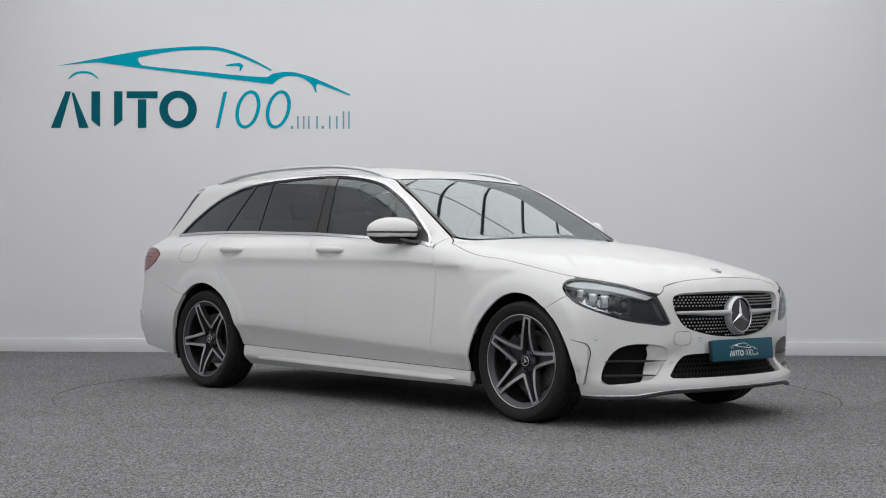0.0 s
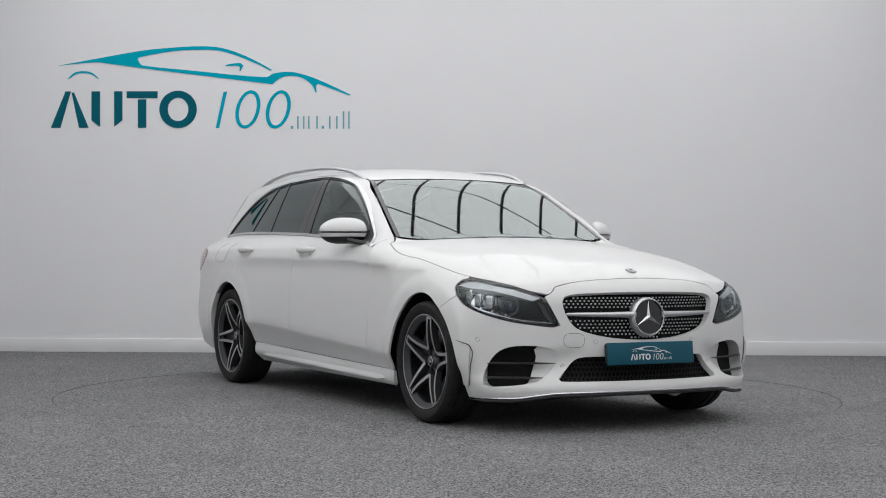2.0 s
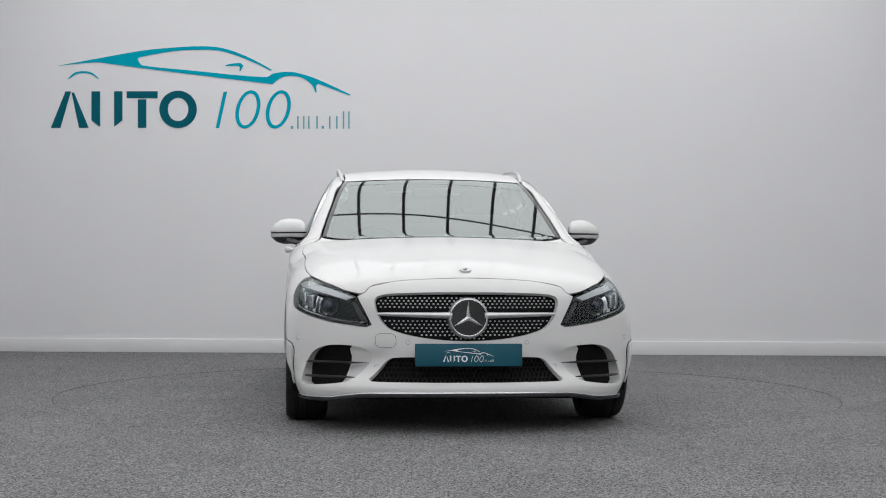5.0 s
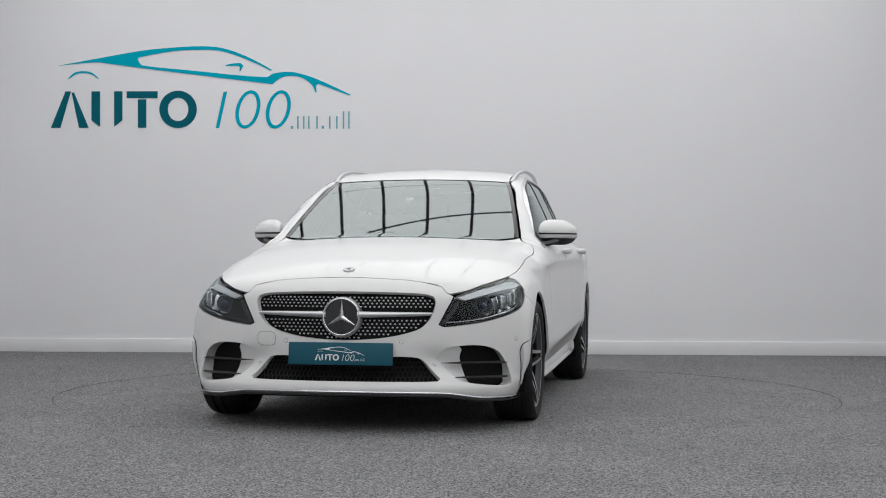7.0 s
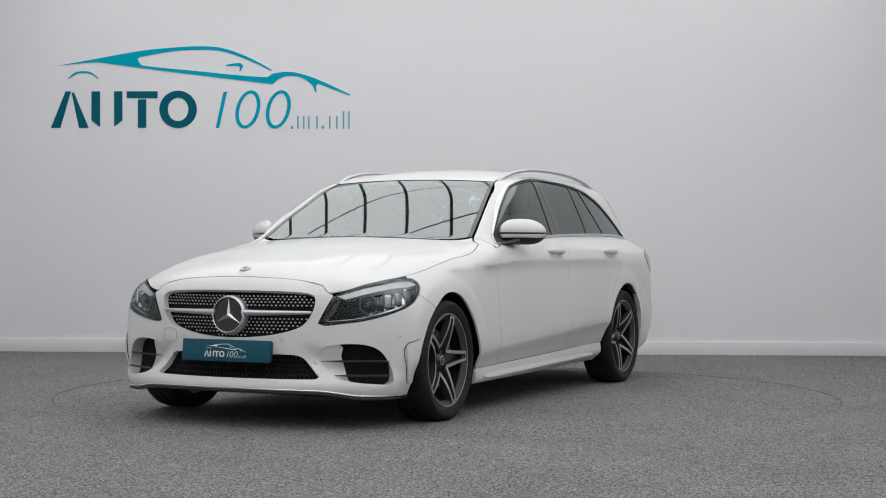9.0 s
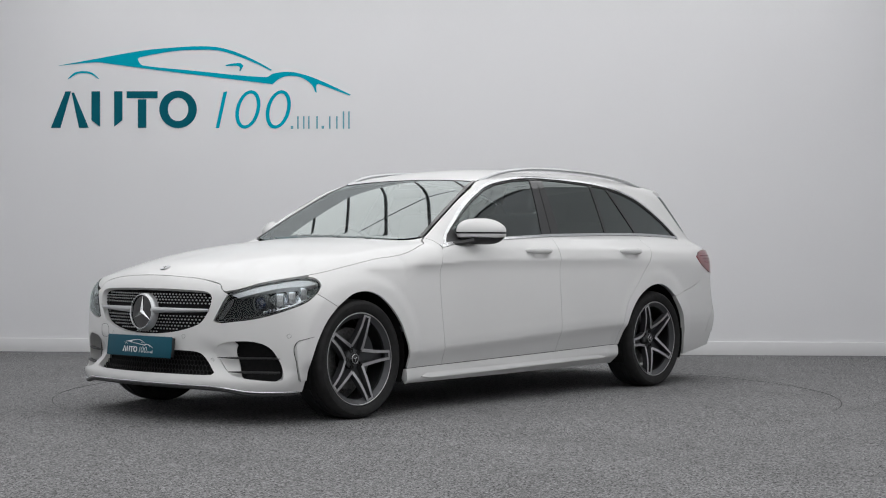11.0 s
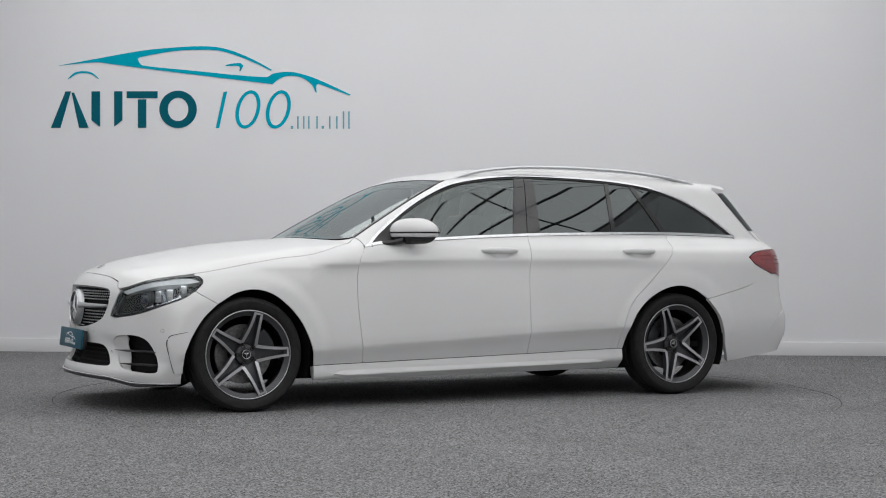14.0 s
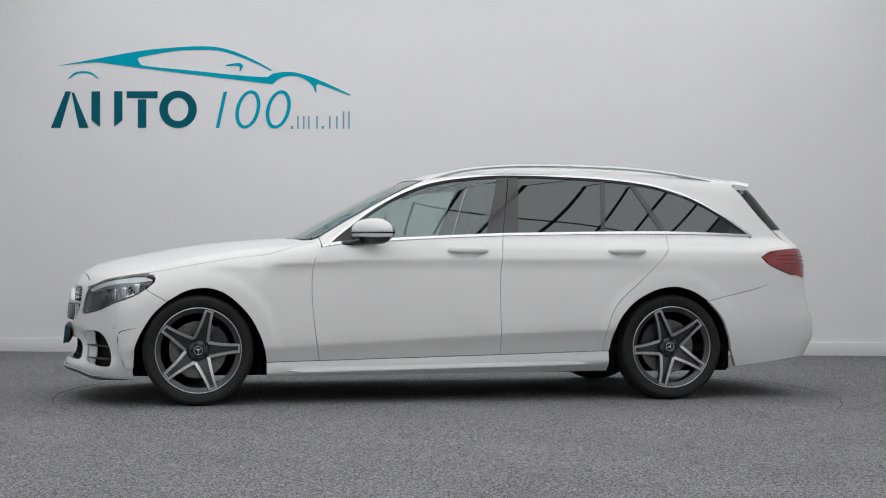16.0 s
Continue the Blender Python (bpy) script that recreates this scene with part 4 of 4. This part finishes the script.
def top_panels(car):
    front = to_top(BONNET_FRONT)
    front[-1] = (front[-1][0], 0.0)
    bonnet = panel("bonnet", "T", [(q[0], q[1]) for q in SEAM] + front + [(0.876, 0.0), (0.856, 0.3), (0.792, 0.56), (0.740, 0.665)], white_paint, car, whole=True, hem=0.02, step=0.03)
    m = Matrix.Translation((2.018, 0, TOP(2.018) + 0.002)) @ pose(0, 0, 0, 0, 22, 0) @ pose(0, 0, 0, 90, 0, 0)
    build("bonnet_badge", *moved(lathe([(0.0, 0.004), (0.018, 0.004), (0.021, 0.005), (0.027, 0.005), (0.029, 0.0)], 32), m), satin, bonnet)
    build("badge_star", *moved(([(0, 0.007, 0)] + [q for i in range(3) for q in ((0.019 * math.cos(radians(90 + 120 * i)), 0.0055, 0.019 * math.sin(radians(90 + 120 * i))),
          (0.005 * math.cos(radians(150 + 120 * i)), 0.0055, 0.005 * math.sin(radians(150 + 120 * i))))], [(0, 1 + (i + 1) % 6, 1 + i) for i in range(6)]), m), rim_grey, bonnet, sharp=5)
    screen = [(0.848, 0.0), (0.828, 0.3), (0.766, 0.56)] + [(x - 0.002 * (i == 0), y - 0.007) for i, (x, y) in enumerate(SCREEN_EDGE)] + [(0.075, 0.4), (0.088, 0.0)]
    screen = panel("windscreen", "T", screen, clear_glass, car, "clear laminated windscreen", whole=True, hem=0.0, lift=0.001, gap=0.0, step=0.04)
    edge = [(x, y - 0.006) for x, y in SCREEN_EDGE]
    for s in (0, 1):
        build("screen_seal", *other(tube(strip("T", edge, 0.0, 50), 0.0045, 6, flat=0.6), s), pillar_black, car)
    head = np.array([(0.072, 0.53), (0.079, 0.4), (0.09, 0.0), (0.079, -0.4), (0.072, -0.53)])
    build("screen_head_seal", *tube(strip("T", head, 0.0, 40), 0.007, 6, flat=0.5), black_plastic, car)
    foot = np.array([(0.725, 0.68), (0.785, 0.56), (0.845, 0.3), (0.865, 0.0), (0.845, -0.3), (0.785, -0.56), (0.725, -0.68)])
    build("scuttle", *tube(strip("T", foot, -0.026, 60), 0.02, 6, flat=0.5), black_plastic, car)
    rim = [(x, y - 0.003) for x, y in SCREEN_EDGE] + [(x + 0.004, y - 0.024) for x, y in SCREEN_EDGE[::-1]]
    for s in (0, 1):
        panel("screen_edge", "T", rim, gloss_black, screen, lift=0.003, hem=0.003, gap=0.0, mirror=s, step=0.02)
    roof = panel("roof", "T", [(0.083, 0.0), (0.07, 0.4)] + SCREEN_EDGE[-1:] + ROOF_EDGE + [(-2.0, 0.5), (-2.03, 0.0)], white_paint, car, whole=True, hem=0.015, step=0.04)
    # spoiler
    nx, ny = 10, 28
    v = []
    for layer in (0, 1):
        for i in range(nx):
            for j in range(ny):
                y = (j / (ny - 1) * 2 - 1) * 0.495
                a, b = -1.96, -2.19 + 0.13 * (abs(y) / 0.495) ** 2.2
                x = a + (b - a) * i / (nx - 1)
                z = float(TOP(x) - CROWN(x) * y * y) + 0.004 - 0.02 * max(0.0, (abs(y) - 0.42) / 0.075) ** 2
                v.append((x, y, z - layer * (0.012 + 0.03 * (1 - i / (nx - 1)))))
    k = nx * ny
    f = [(i * ny + j, i * ny + j + 1, (i + 1) * ny + j + 1, (i + 1) * ny + j) for i in range(nx - 1) for j in range(ny - 1)]
    f = [q[::-1] for q in f] + [tuple(i + k for i in q) for q in f]
    rim = [j for j in range(ny)] + [i * ny + ny - 1 for i in range(1, nx)] + [(nx - 1) * ny + j for j in range(ny - 2, -1, -1)] + [i * ny for i in range(nx - 2, 0, -1)]
    f += [(rim[i], rim[(i + 1) % len(rim)], rim[(i + 1) % len(rim)] + k, rim[i] + k) for i in range(len(rim))]
    build("roof_spoiler", v, f, white_paint, car)
    for s in (0, 1):
        pts = np.array([(0.04, 0.565, 1.335), (-0.06, 0.575, 1.372), (-0.168, 0.583, 1.398), (-0.30, 0.590, 1.416), (-0.471, 0.595, 1.430), (-0.72, 0.598, 1.436), (-0.969, 0.598, 1.434),
                        (-1.2, 0.596, 1.427), (-1.391, 0.592, 1.414), (-1.6, 0.586, 1.391), (-1.80, 0.575, 1.355)])
        pts[:, 1] -= 0.8 * WAIST(pts[:, 0])
        d = np.arange(len(pts))
        fine = np.linspace(0, len(pts) - 1, 90)
        p = np.stack([curve(list(zip(d, pts[:, i])))(fine) for i in range(3)], 1)
        build("roof_rail", *other(tube(p, 0.013, 10, flat=0.85), s), satin, car, "satin silver roof rail")
    # tail
    tail = panel("tailgate", "S", [(-2.262, 0.934), (-2.217, 1.046), (REAR_U, 1.046), (REAR_U, 0.738), (-2.42, 0.738), (-2.405, 0.85), (-2.365, 0.925)], white_paint, car, whole=True, hem=0.02)
    panel("rear_screen", "S", [(-2.118, 1.292), (-2.2, 1.305), (REAR_U, 1.322), (REAR_U, 1.05), (-2.207, 1.05), (-2.152, 1.2)], privacy_glass, tail, whole=True, hem=0.0, lift=0.001)
    panel("rear_bumper", "S", [(-1.664, 0.612), (-1.99, 0.6855), (-2.185, 0.769), (-2.29, 0.747), (-2.33, 0.744), (-2.40, 0.735), (REAR_U, 0.735), (REAR_U, 0.28), (-2.6, 0.28), (-2.3, 0.262), (-2.1, 0.232),
          (-1.892, 0.205), (-1.84, 0.30), (-1.813, 0.387), (-1.755, 0.512)], white_paint, car, whole=True, hem=0.03)
    for s in (0, 1):
        panel("bumper_vent", "S", [(-2.165, 0.345), (-2.19, 0.43), (-2.235, 0.50), (-2.32, 0.535), (-2.42, 0.53), (-2.42, 0.37), (-2.30, 0.35)], white_paint, car, mirror=s,
              lift=lambda a, b: 0.0005 + 0.005 * np.clip((-2.18 - a) / 0.12, 0, 1), hem=0.01, gap=0.0)
        lamp = panel("tail_lamp", "S", TAIL_LAMP, red_lens, car, "red glossy tail lamp", mirror=s, lift=0.003, hem=0.03)
        for k in range(3):
            ln = strip("S", [(-2.10 - 0.02 * k, 0.886 - 0.022 * k), (-2.22, 0.888 - 0.024 * k), (-2.36, 0.878 - 0.026 * k)], 0.0045, 20)
            build("lamp_rib", *other(tube(ln, 0.0022, 5), s), red_lens, lamp)
        panel("reverse_lens", "S", [(-2.27, 0.835), (-2.33, 0.842), (-2.385, 0.838), (-2.385, 0.812), (-2.33, 0.808)], lamp_frost, lamp, mirror=s, lift=0.005, hem=0.004, gap=0.0)


def door_mirror(car, s):
    def shell(z0, z1, scale=1.0, n=40, k=18):
        v, f = [], []
        for i in range(k + 1):
            ph = -math.pi / 2 + math.pi * i / k
            for j in range(n):
                th = 2 * math.pi * j / n
                sg = lambda w, e: math.copysign(abs(w) ** e, w)
                x = 0.066 * sg(math.cos(ph), 0.8) * sg(math.cos(th), 0.75)
                y = 0.108 * sg(math.cos(ph), 0.8 if math.sin(th) > 0 else 0.45) * sg(math.sin(th), 0.75)
                z = 0.074 * sg(math.sin(ph), 0.8) * (1.0 - 0.28 * max(0.0, y / 0.108) ** 1.5 if ph > 0 else 1.0)
                x = x * (1.0 if x > 0 else 0.95) + 0.0
                z = min(max(z * (1 + 0.25 * x / 0.066 * (-1)), z0), z1)
                v.append((0.42 + (x - 0.72 * y) * scale, 0.890 + y * scale, 1.02 + z * (1.0 if z > 0 else 0.95)))
        f = [(i * n + j, i * n + (j + 1) % n, (i + 1) * n + (j + 1) % n, (i + 1) * n + j) for i in range(k) for j in range(n)]
        return v, f
    cap = build("door_mirror", *other(shell(-0.002, 1.0), s), white_paint, car, "white door mirror cap")
    build("mirror_base", *other(shell(-1.0, -0.0355, 0.965), s), black_plastic, cap)
    build("mirror_stripe", *other(shell(-0.0360, -0.0125, 1.0), s), white_paint, cap)
    build("mirror_band", *other(shell(-0.0130, -0.0015, 0.988), s), gloss_black, cap, "dark slim indicator strip")
    arm = np.array([(0.58, 0.80, 0.948), (0.53, 0.84, 0.955), (0.48, 0.88, 0.968)])
    build("mirror_foot", *other(tube(arm, [0.034, 0.03, 0.03], 10, flat=0.5), s), black_plastic, cap)
    v = [(0.358 - 0.061 * math.cos(a), 0.890 + 0.085 * math.cos(a), 1.02 + 0.055 * math.sin(a)) for a in np.linspace(0, 2 * math.pi, 25)[:-1]]
    build("mirror_glass", *other((v, [tuple(range(24))]), s), chrome, cap)


def wheels(car):
    def rim_parts():
        dish = [(0.238, -0.17), (0.232, -0.06), (0.222, -0.04), (0.214, -0.03), (0.216, -0.022), (0.232, -0.014), (0.240, -0.004), (0.2465, -0.002), (0.250, -0.008), (0.250, -0.02)]
        return lathe(dish, 72)
    verts, faces = rim_parts()
    slots = [1] * len(faces)
    flange = lathe([(0.2415, -0.0024), (0.2440, -0.0006), (0.2470, -0.0020)], 72)
    k = len(verts)
    verts += flange[0]
    faces = faces + [tuple(i + k for i in q) for q in flange[1]]
    slots += [0] * len(flange[1])
    hub = lathe([(0.0, -0.044), (0.032, -0.044), (0.036, -0.051), (0.054, -0.056), (0.058, -0.09)], 48)
    k = len(verts)
    verts += hub[0]
    faces = faces + [tuple(i + k for i in q) for q in hub[1]]
    slots += [1] * len(hub[1])
    def two_tone(name, verts, faces, slots):
        me = bpy.data.meshes.new(name)
        me.from_pydata([tuple(map(float, p)) for p in verts], [], [tuple(int(i) for i in q) for q in faces])
        me.materials.append(rim_silver)
        me.materials.append(rim_grey)
        me.polygons.foreach_set("material_index", slots)
        bm = bmesh.new()
        bm.from_mesh(me)
        bmesh.ops.recalc_face_normals(bm, faces=bm.faces)
        bm.to_mesh(me)
        bm.free()
        me.polygons.foreach_set("use_smooth", [True] * len(me.polygons))
        me.set_sharp_from_angle(angle=radians(35))
        return me
    me = two_tone("wheel", verts, faces, slots)
    # one of the five split spokes
    verts, faces, slots, mid = [], [], [], 0.0
    for sg in (-1, 1):
        pts = []
        for t in np.linspace(0, 1, 9):
            r = 0.057 + (0.236 - 0.057) * t
            off = sg * (0.0190 + 0.0225 * (1 - t) ** 1.7)
            w = 0.0092 * (1 - t) + 0.0070 * t
            y = -0.036 * (1 - t) ** 2 - 0.006
            cx = math.cos(mid) * r - math.sin(mid) * off
            cz = math.sin(mid) * r + math.cos(mid) * off
            tx, tz = -math.sin(mid), math.cos(mid)
            pts.append([(cx - tx * w, y, cz - tz * w), (cx + tx * w, y, cz + tz * w), (cx + tx * w * 1.15, y - 0.035, cz + tz * w * 1.15), (cx - tx * w * 1.15, y - 0.035, cz - tz * w * 1.15)])
        k = len(verts)
        for q in pts:
            verts += q
        for a in range(8):
            for b in range(4):
                c = (b + 1) % 4
                faces.append((k + a * 4 + b, k + a * 4 + c, k + a * 4 + 4 + c, k + a * 4 + 4 + b))
                slots.append(0 if b == 0 else 1)
    # the bright cap at the rim, and the sunken web between the two arms
    k = len(verts)
    for r in (0.226, 0.237):
        for off in (-0.0195, 0.0195):
            verts.append((math.cos(mid) * r - math.sin(mid) * off, -0.0055, math.sin(mid) * r + math.cos(mid) * off))
    faces.append((k, k + 1, k + 3, k + 2))
    slots.append(0)
    pts = []
    for t in np.linspace(0.0, 1, 9):
        r = 0.05 + 0.188 * t
        w = 0.0185 + 0.0225 * (1 - t) ** 1.7
        y = -0.030 * (1 - t) ** 2 - 0.050
        for off in (-w, w):
            pts.append((math.cos(mid) * r - math.sin(mid) * off, y, math.sin(mid) * r + math.cos(mid) * off))
    k = len(verts)
    verts += pts
    for a in range(8):
        faces.append((k + 2 * a, k + 2 * a + 1, k + 2 * a + 3, k + 2 * a + 2))
        slots.append(1)
    spoke_mesh = two_tone("spoke", verts, faces, slots)
    # tyre with shoulder blocks and grooves
    tyre = [(0.247, -0.02), (0.250, -0.004), (0.262, 0.004), (0.285, 0.0095), (0.300, 0.010), (0.3005, 0.0085), (0.302, 0.0085), (0.3025, 0.0095), (0.314, 0.004), (0.322, -0.005), (0.3275, -0.02),
            (0.330, -0.045), (0.3225, -0.047), (0.3225, -0.055), (0.330, -0.057), (0.3315, -0.09), (0.3235, -0.092), (0.3235, -0.102), (0.3315, -0.104), (0.330, -0.15), (0.3275, -0.18),
            (0.315, -0.2), (0.28, -0.208), (0.24, -0.19)]
    tyre = [(0.25 + (a - 0.25) * 0.841 if a > 0.25 else a, b) for a, b in tyre]
    tv, tf = lathe(tyre, 96)
    groove = []
    for i in range(96):
        for r0, y0, r1, y1 in ((0.3118, -0.0065, 0.3169, -0.042),):
            a = 2 * math.pi * i / 96
            b = a + 0.010
            pts = []
            for (r, y) in ((r0, y0), (r1, y1)):
                for ang in (a, b):
                    pts.append(((r + 0.0012) * math.cos(ang), y, (r + 0.0012) * math.sin(ang)))
            groove.append((pts, [(0, 1, 3, 2)]))
    gv, gf = join(*groove)
    spots = [(1.42, 0, 3.0), (-1.42, 0, 40.0), (1.42, 1, 80.0), (-1.42, 1, 42.0)]
    first = None
    for x, s, turn in spots:
        w = new("wheel", me)
        w.parent = car
        w["label"] = "grey and silver five-spoke alloy wheel"
        y = -0.882 if s else 0.882
        base = pose(x - CX, y - CY, 0.3305) @ (pose(0, 0, 0, 0, 0, 180) if s else Matrix.Identity(4))
        # angles are seen from outside, with the car's left side facing left
        w.matrix_basis = base @ pose(0, 0, 0, 0, turn + 180, 0)
        if first is None:
            for i in range(5):
                sp = new("spoke", spoke_mesh)
                sp.parent = w
                sp.matrix_basis = pose(0, 0, 0, 0, 72 * i, 0)
            t = build("tyre", tv, tf, rubber, w, "black low-profile tyre", shift=False, sharp=30)
            g = build("tread_groove", gv, gf, gap_dark, w, shift=False)
            cap = build("hub_cap", *lathe([(0.0, -0.036), (0.022, -0.036), (0.027, -0.038), (0.031, -0.046)], 32), gloss_black, w, shift=False)
            ringm = build("cap_ring", *lathe([(0.0225, -0.0355), (0.0245, -0.0345), (0.0265, -0.0365)], 32), rim_silver, w, shift=False)
            star = build("cap_emblem", [(0, -0.033, 0)] + [q for i in range(3) for q in ((0.020 * math.cos(radians(90 + 120 * i)), -0.0352, 0.020 * math.sin(radians(90 + 120 * i))),
                         (0.0045 * math.cos(radians(150 + 120 * i)), -0.0352, 0.0045 * math.sin(radians(150 + 120 * i))))], [(0, 1 + (i + 1) % 6, 1 + i) for i in range(6)], rim_silver, w, shift=False, sharp=5)
            for i in range(5):
                a = radians(72 * i + 36)
                build("wheel_bolt", *moved(lathe([(0.0, -0.055), (0.0075, -0.055), (0.008, -0.047), (0.0115, -0.047), (0.0125, -0.065)], 12), pose(0.047 * math.cos(a), 0, 0.047 * math.sin(a))), gap_dark, w, shift=False)
            first = w
        else:
            for ch in first.children:
                c = ch.copy()
                scene.collection.objects.link(c)
                c.parent = w
        disc = lathe([(0.09, 0.70), (0.09, 0.785), (0.105, 0.79), (0.165, 0.79), (0.165, 0.765), (0.105, 0.765)], 48)
        dv = [(p[0] + x, p[1], p[2] + 0.33) for p in disc[0]]
        build("brake_disc", *other((dv, disc[1]), s), cast_iron, car)
        cal = []
        for a0 in np.linspace(-0.45, 0.45, 9):
            a = a0 + (math.pi - 0.45 if x > 0 else 0.35)
            for rr, yy in ((0.10, 0.80), (0.175, 0.815), (0.185, 0.79), (0.185, 0.75), (0.10, 0.75)):
                cal.append((x + rr * math.cos(a), yy, 0.33 + rr * math.sin(a)))
        cf = [(i * 5 + j, i * 5 + (j + 1) % 5, i * 5 + 5 + (j + 1) % 5, i * 5 + 5 + j) for i in range(8) for j in range(5)] + [(0, 1, 2, 3, 4), (44, 43, 42, 41, 40)]
        build("brake_caliper", *other((cal, cf), s), rim_grey, car, sharp=30)


def cabin(car):
    build("underbody", *join(soft_box(-1.9, 2.0, -0.60, 0.60, 0.165, 0.30, 0.02, 1), soft_box(-0.98, 0.98, -0.80, 0.80, 0.185, 0.27, 0.02, 1), box(0.96, 1.0, -0.72, 0.72, 0.2, 0.86)), liner, car)
    build("cabin_floor", *box(-2.1, 0.95, -0.78, 0.78, 0.30, 0.34), liner, car)
    dash = [(0.80, 0.93), (0.62, 0.965), (0.42, 0.975), (0.33, 0.93), (0.32, 0.75), (0.42, 0.6), (0.90, 0.6)]
    n = len(dash)
    v = [(x, y, z) for y in (-0.72, 0.72) for x, z in dash]
    build("dashboard", v, [tuple(range(n)), tuple(range(n, 2 * n))[::-1]] + [(i, i + n, (i + 1) % n + n, (i + 1) % n) for i in range(n)], seat_leather, car)
    for y in (-0.37, 0.37):
        seat = build("front_seat", *moved(soft_box(-0.08, 0.08, -0.24, 0.24, 0.0, 0.62, 0.06, 3), pose(-0.42, y, 0.55, 0, -16, 0)), seat_leather, car)
        build("seat_cushion", *soft_box(-0.42, 0.12, y - 0.25, y + 0.25, 0.42, 0.60, 0.05, 3), seat_leather, seat)
        build("headrest", *moved(soft_box(-0.05, 0.05, -0.13, 0.13, 0.63, 0.82, 0.045, 3), pose(-0.42, y, 0.55, 0, -16, 0)), seat_leather, seat)
    bench = build("rear_seat", *moved(soft_box(-0.08, 0.08, -0.66, 0.66, 0.0, 0.58, 0.05, 3), pose(-1.28, 0, 0.55, 0, -18, 0)), seat_leather, car)
    for y in (-0.42, 0.0, 0.42):
        build("headrest", *moved(soft_box(-0.04, 0.04, -0.12, 0.12, 0.59, 0.74, 0.04, 3), pose(-1.28, y, 0.55, 0, -18, 0)), seat_leather, bench)
    ring = [(0.0, 0.185 * math.cos(a), 0.185 * math.sin(a)) for a in np.linspace(0, 2 * math.pi, 33)[:-1]]
    m = pose(0.16, -0.37, 0.89, 0, 24, 0)
    wheel = build("steering_wheel", *moved(join(tube(ring, 0.016, 8, closed=True), soft_box(-0.02, 0.03, -0.08, 0.08, -0.06, 0.06, 0.02, 2), soft_box(-0.008, 0.008, -0.18, 0.18, -0.02, 0.02, 0.006, 1)), m), black_plastic, car)
    build("rear_view_mirror", *soft_box(0.06, 0.085, -0.12, 0.12, 1.24, 1.30, 0.012, 2), black_plastic, car)
    xs, ys = np.meshgrid(np.linspace(-1.95, 0.0, 24), np.linspace(-0.43, 0.43, 12), indexing="ij")
    p = skin("T", xs.ravel(), ys.ravel(), -0.03)[0]
    build("headliner", p, [(i * 12 + j, i * 12 + j + 1, i * 12 + 13 + j, i * 12 + 12 + j) for i in range(23) for j in range(11)], headliner, car)
    build("load_cover", *box(-2.12, -1.45, -0.58, 0.58, 0.90, 0.93), liner, car)
    # Added black boxes, no trim part: they block light leaking past the tail.
    build("tail_lining", *join(box(-2.02, -1.98, -0.46, 0.46, 0.93, 1.335), box(-2.012, -1.988, -0.30, 0.30, 1.335, 1.366)), liner, car)


def estate_car():
    car = new("estate_car")
    tagged(car, "white estate car with black studded grille and alloy wheels", "car")
    for s in (0, 1):
        side_panels(car, s)
        headlamp(car, s)
        door_mirror(car, s)
    front_end(car)
    top_panels(car)
    wheels(car)
    cabin(car)
    return car


table = studio()
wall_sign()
car = estate_car()


def motions():
    """The turntable carries the car round at an even pace."""
    rows = [(t, pose(0, 0, 0, 0, 0, -90 - (-43.767 + 7.6662 * t))) for t in range(17)]
    walk(car, rows)
    walk(table, rows)


motions()
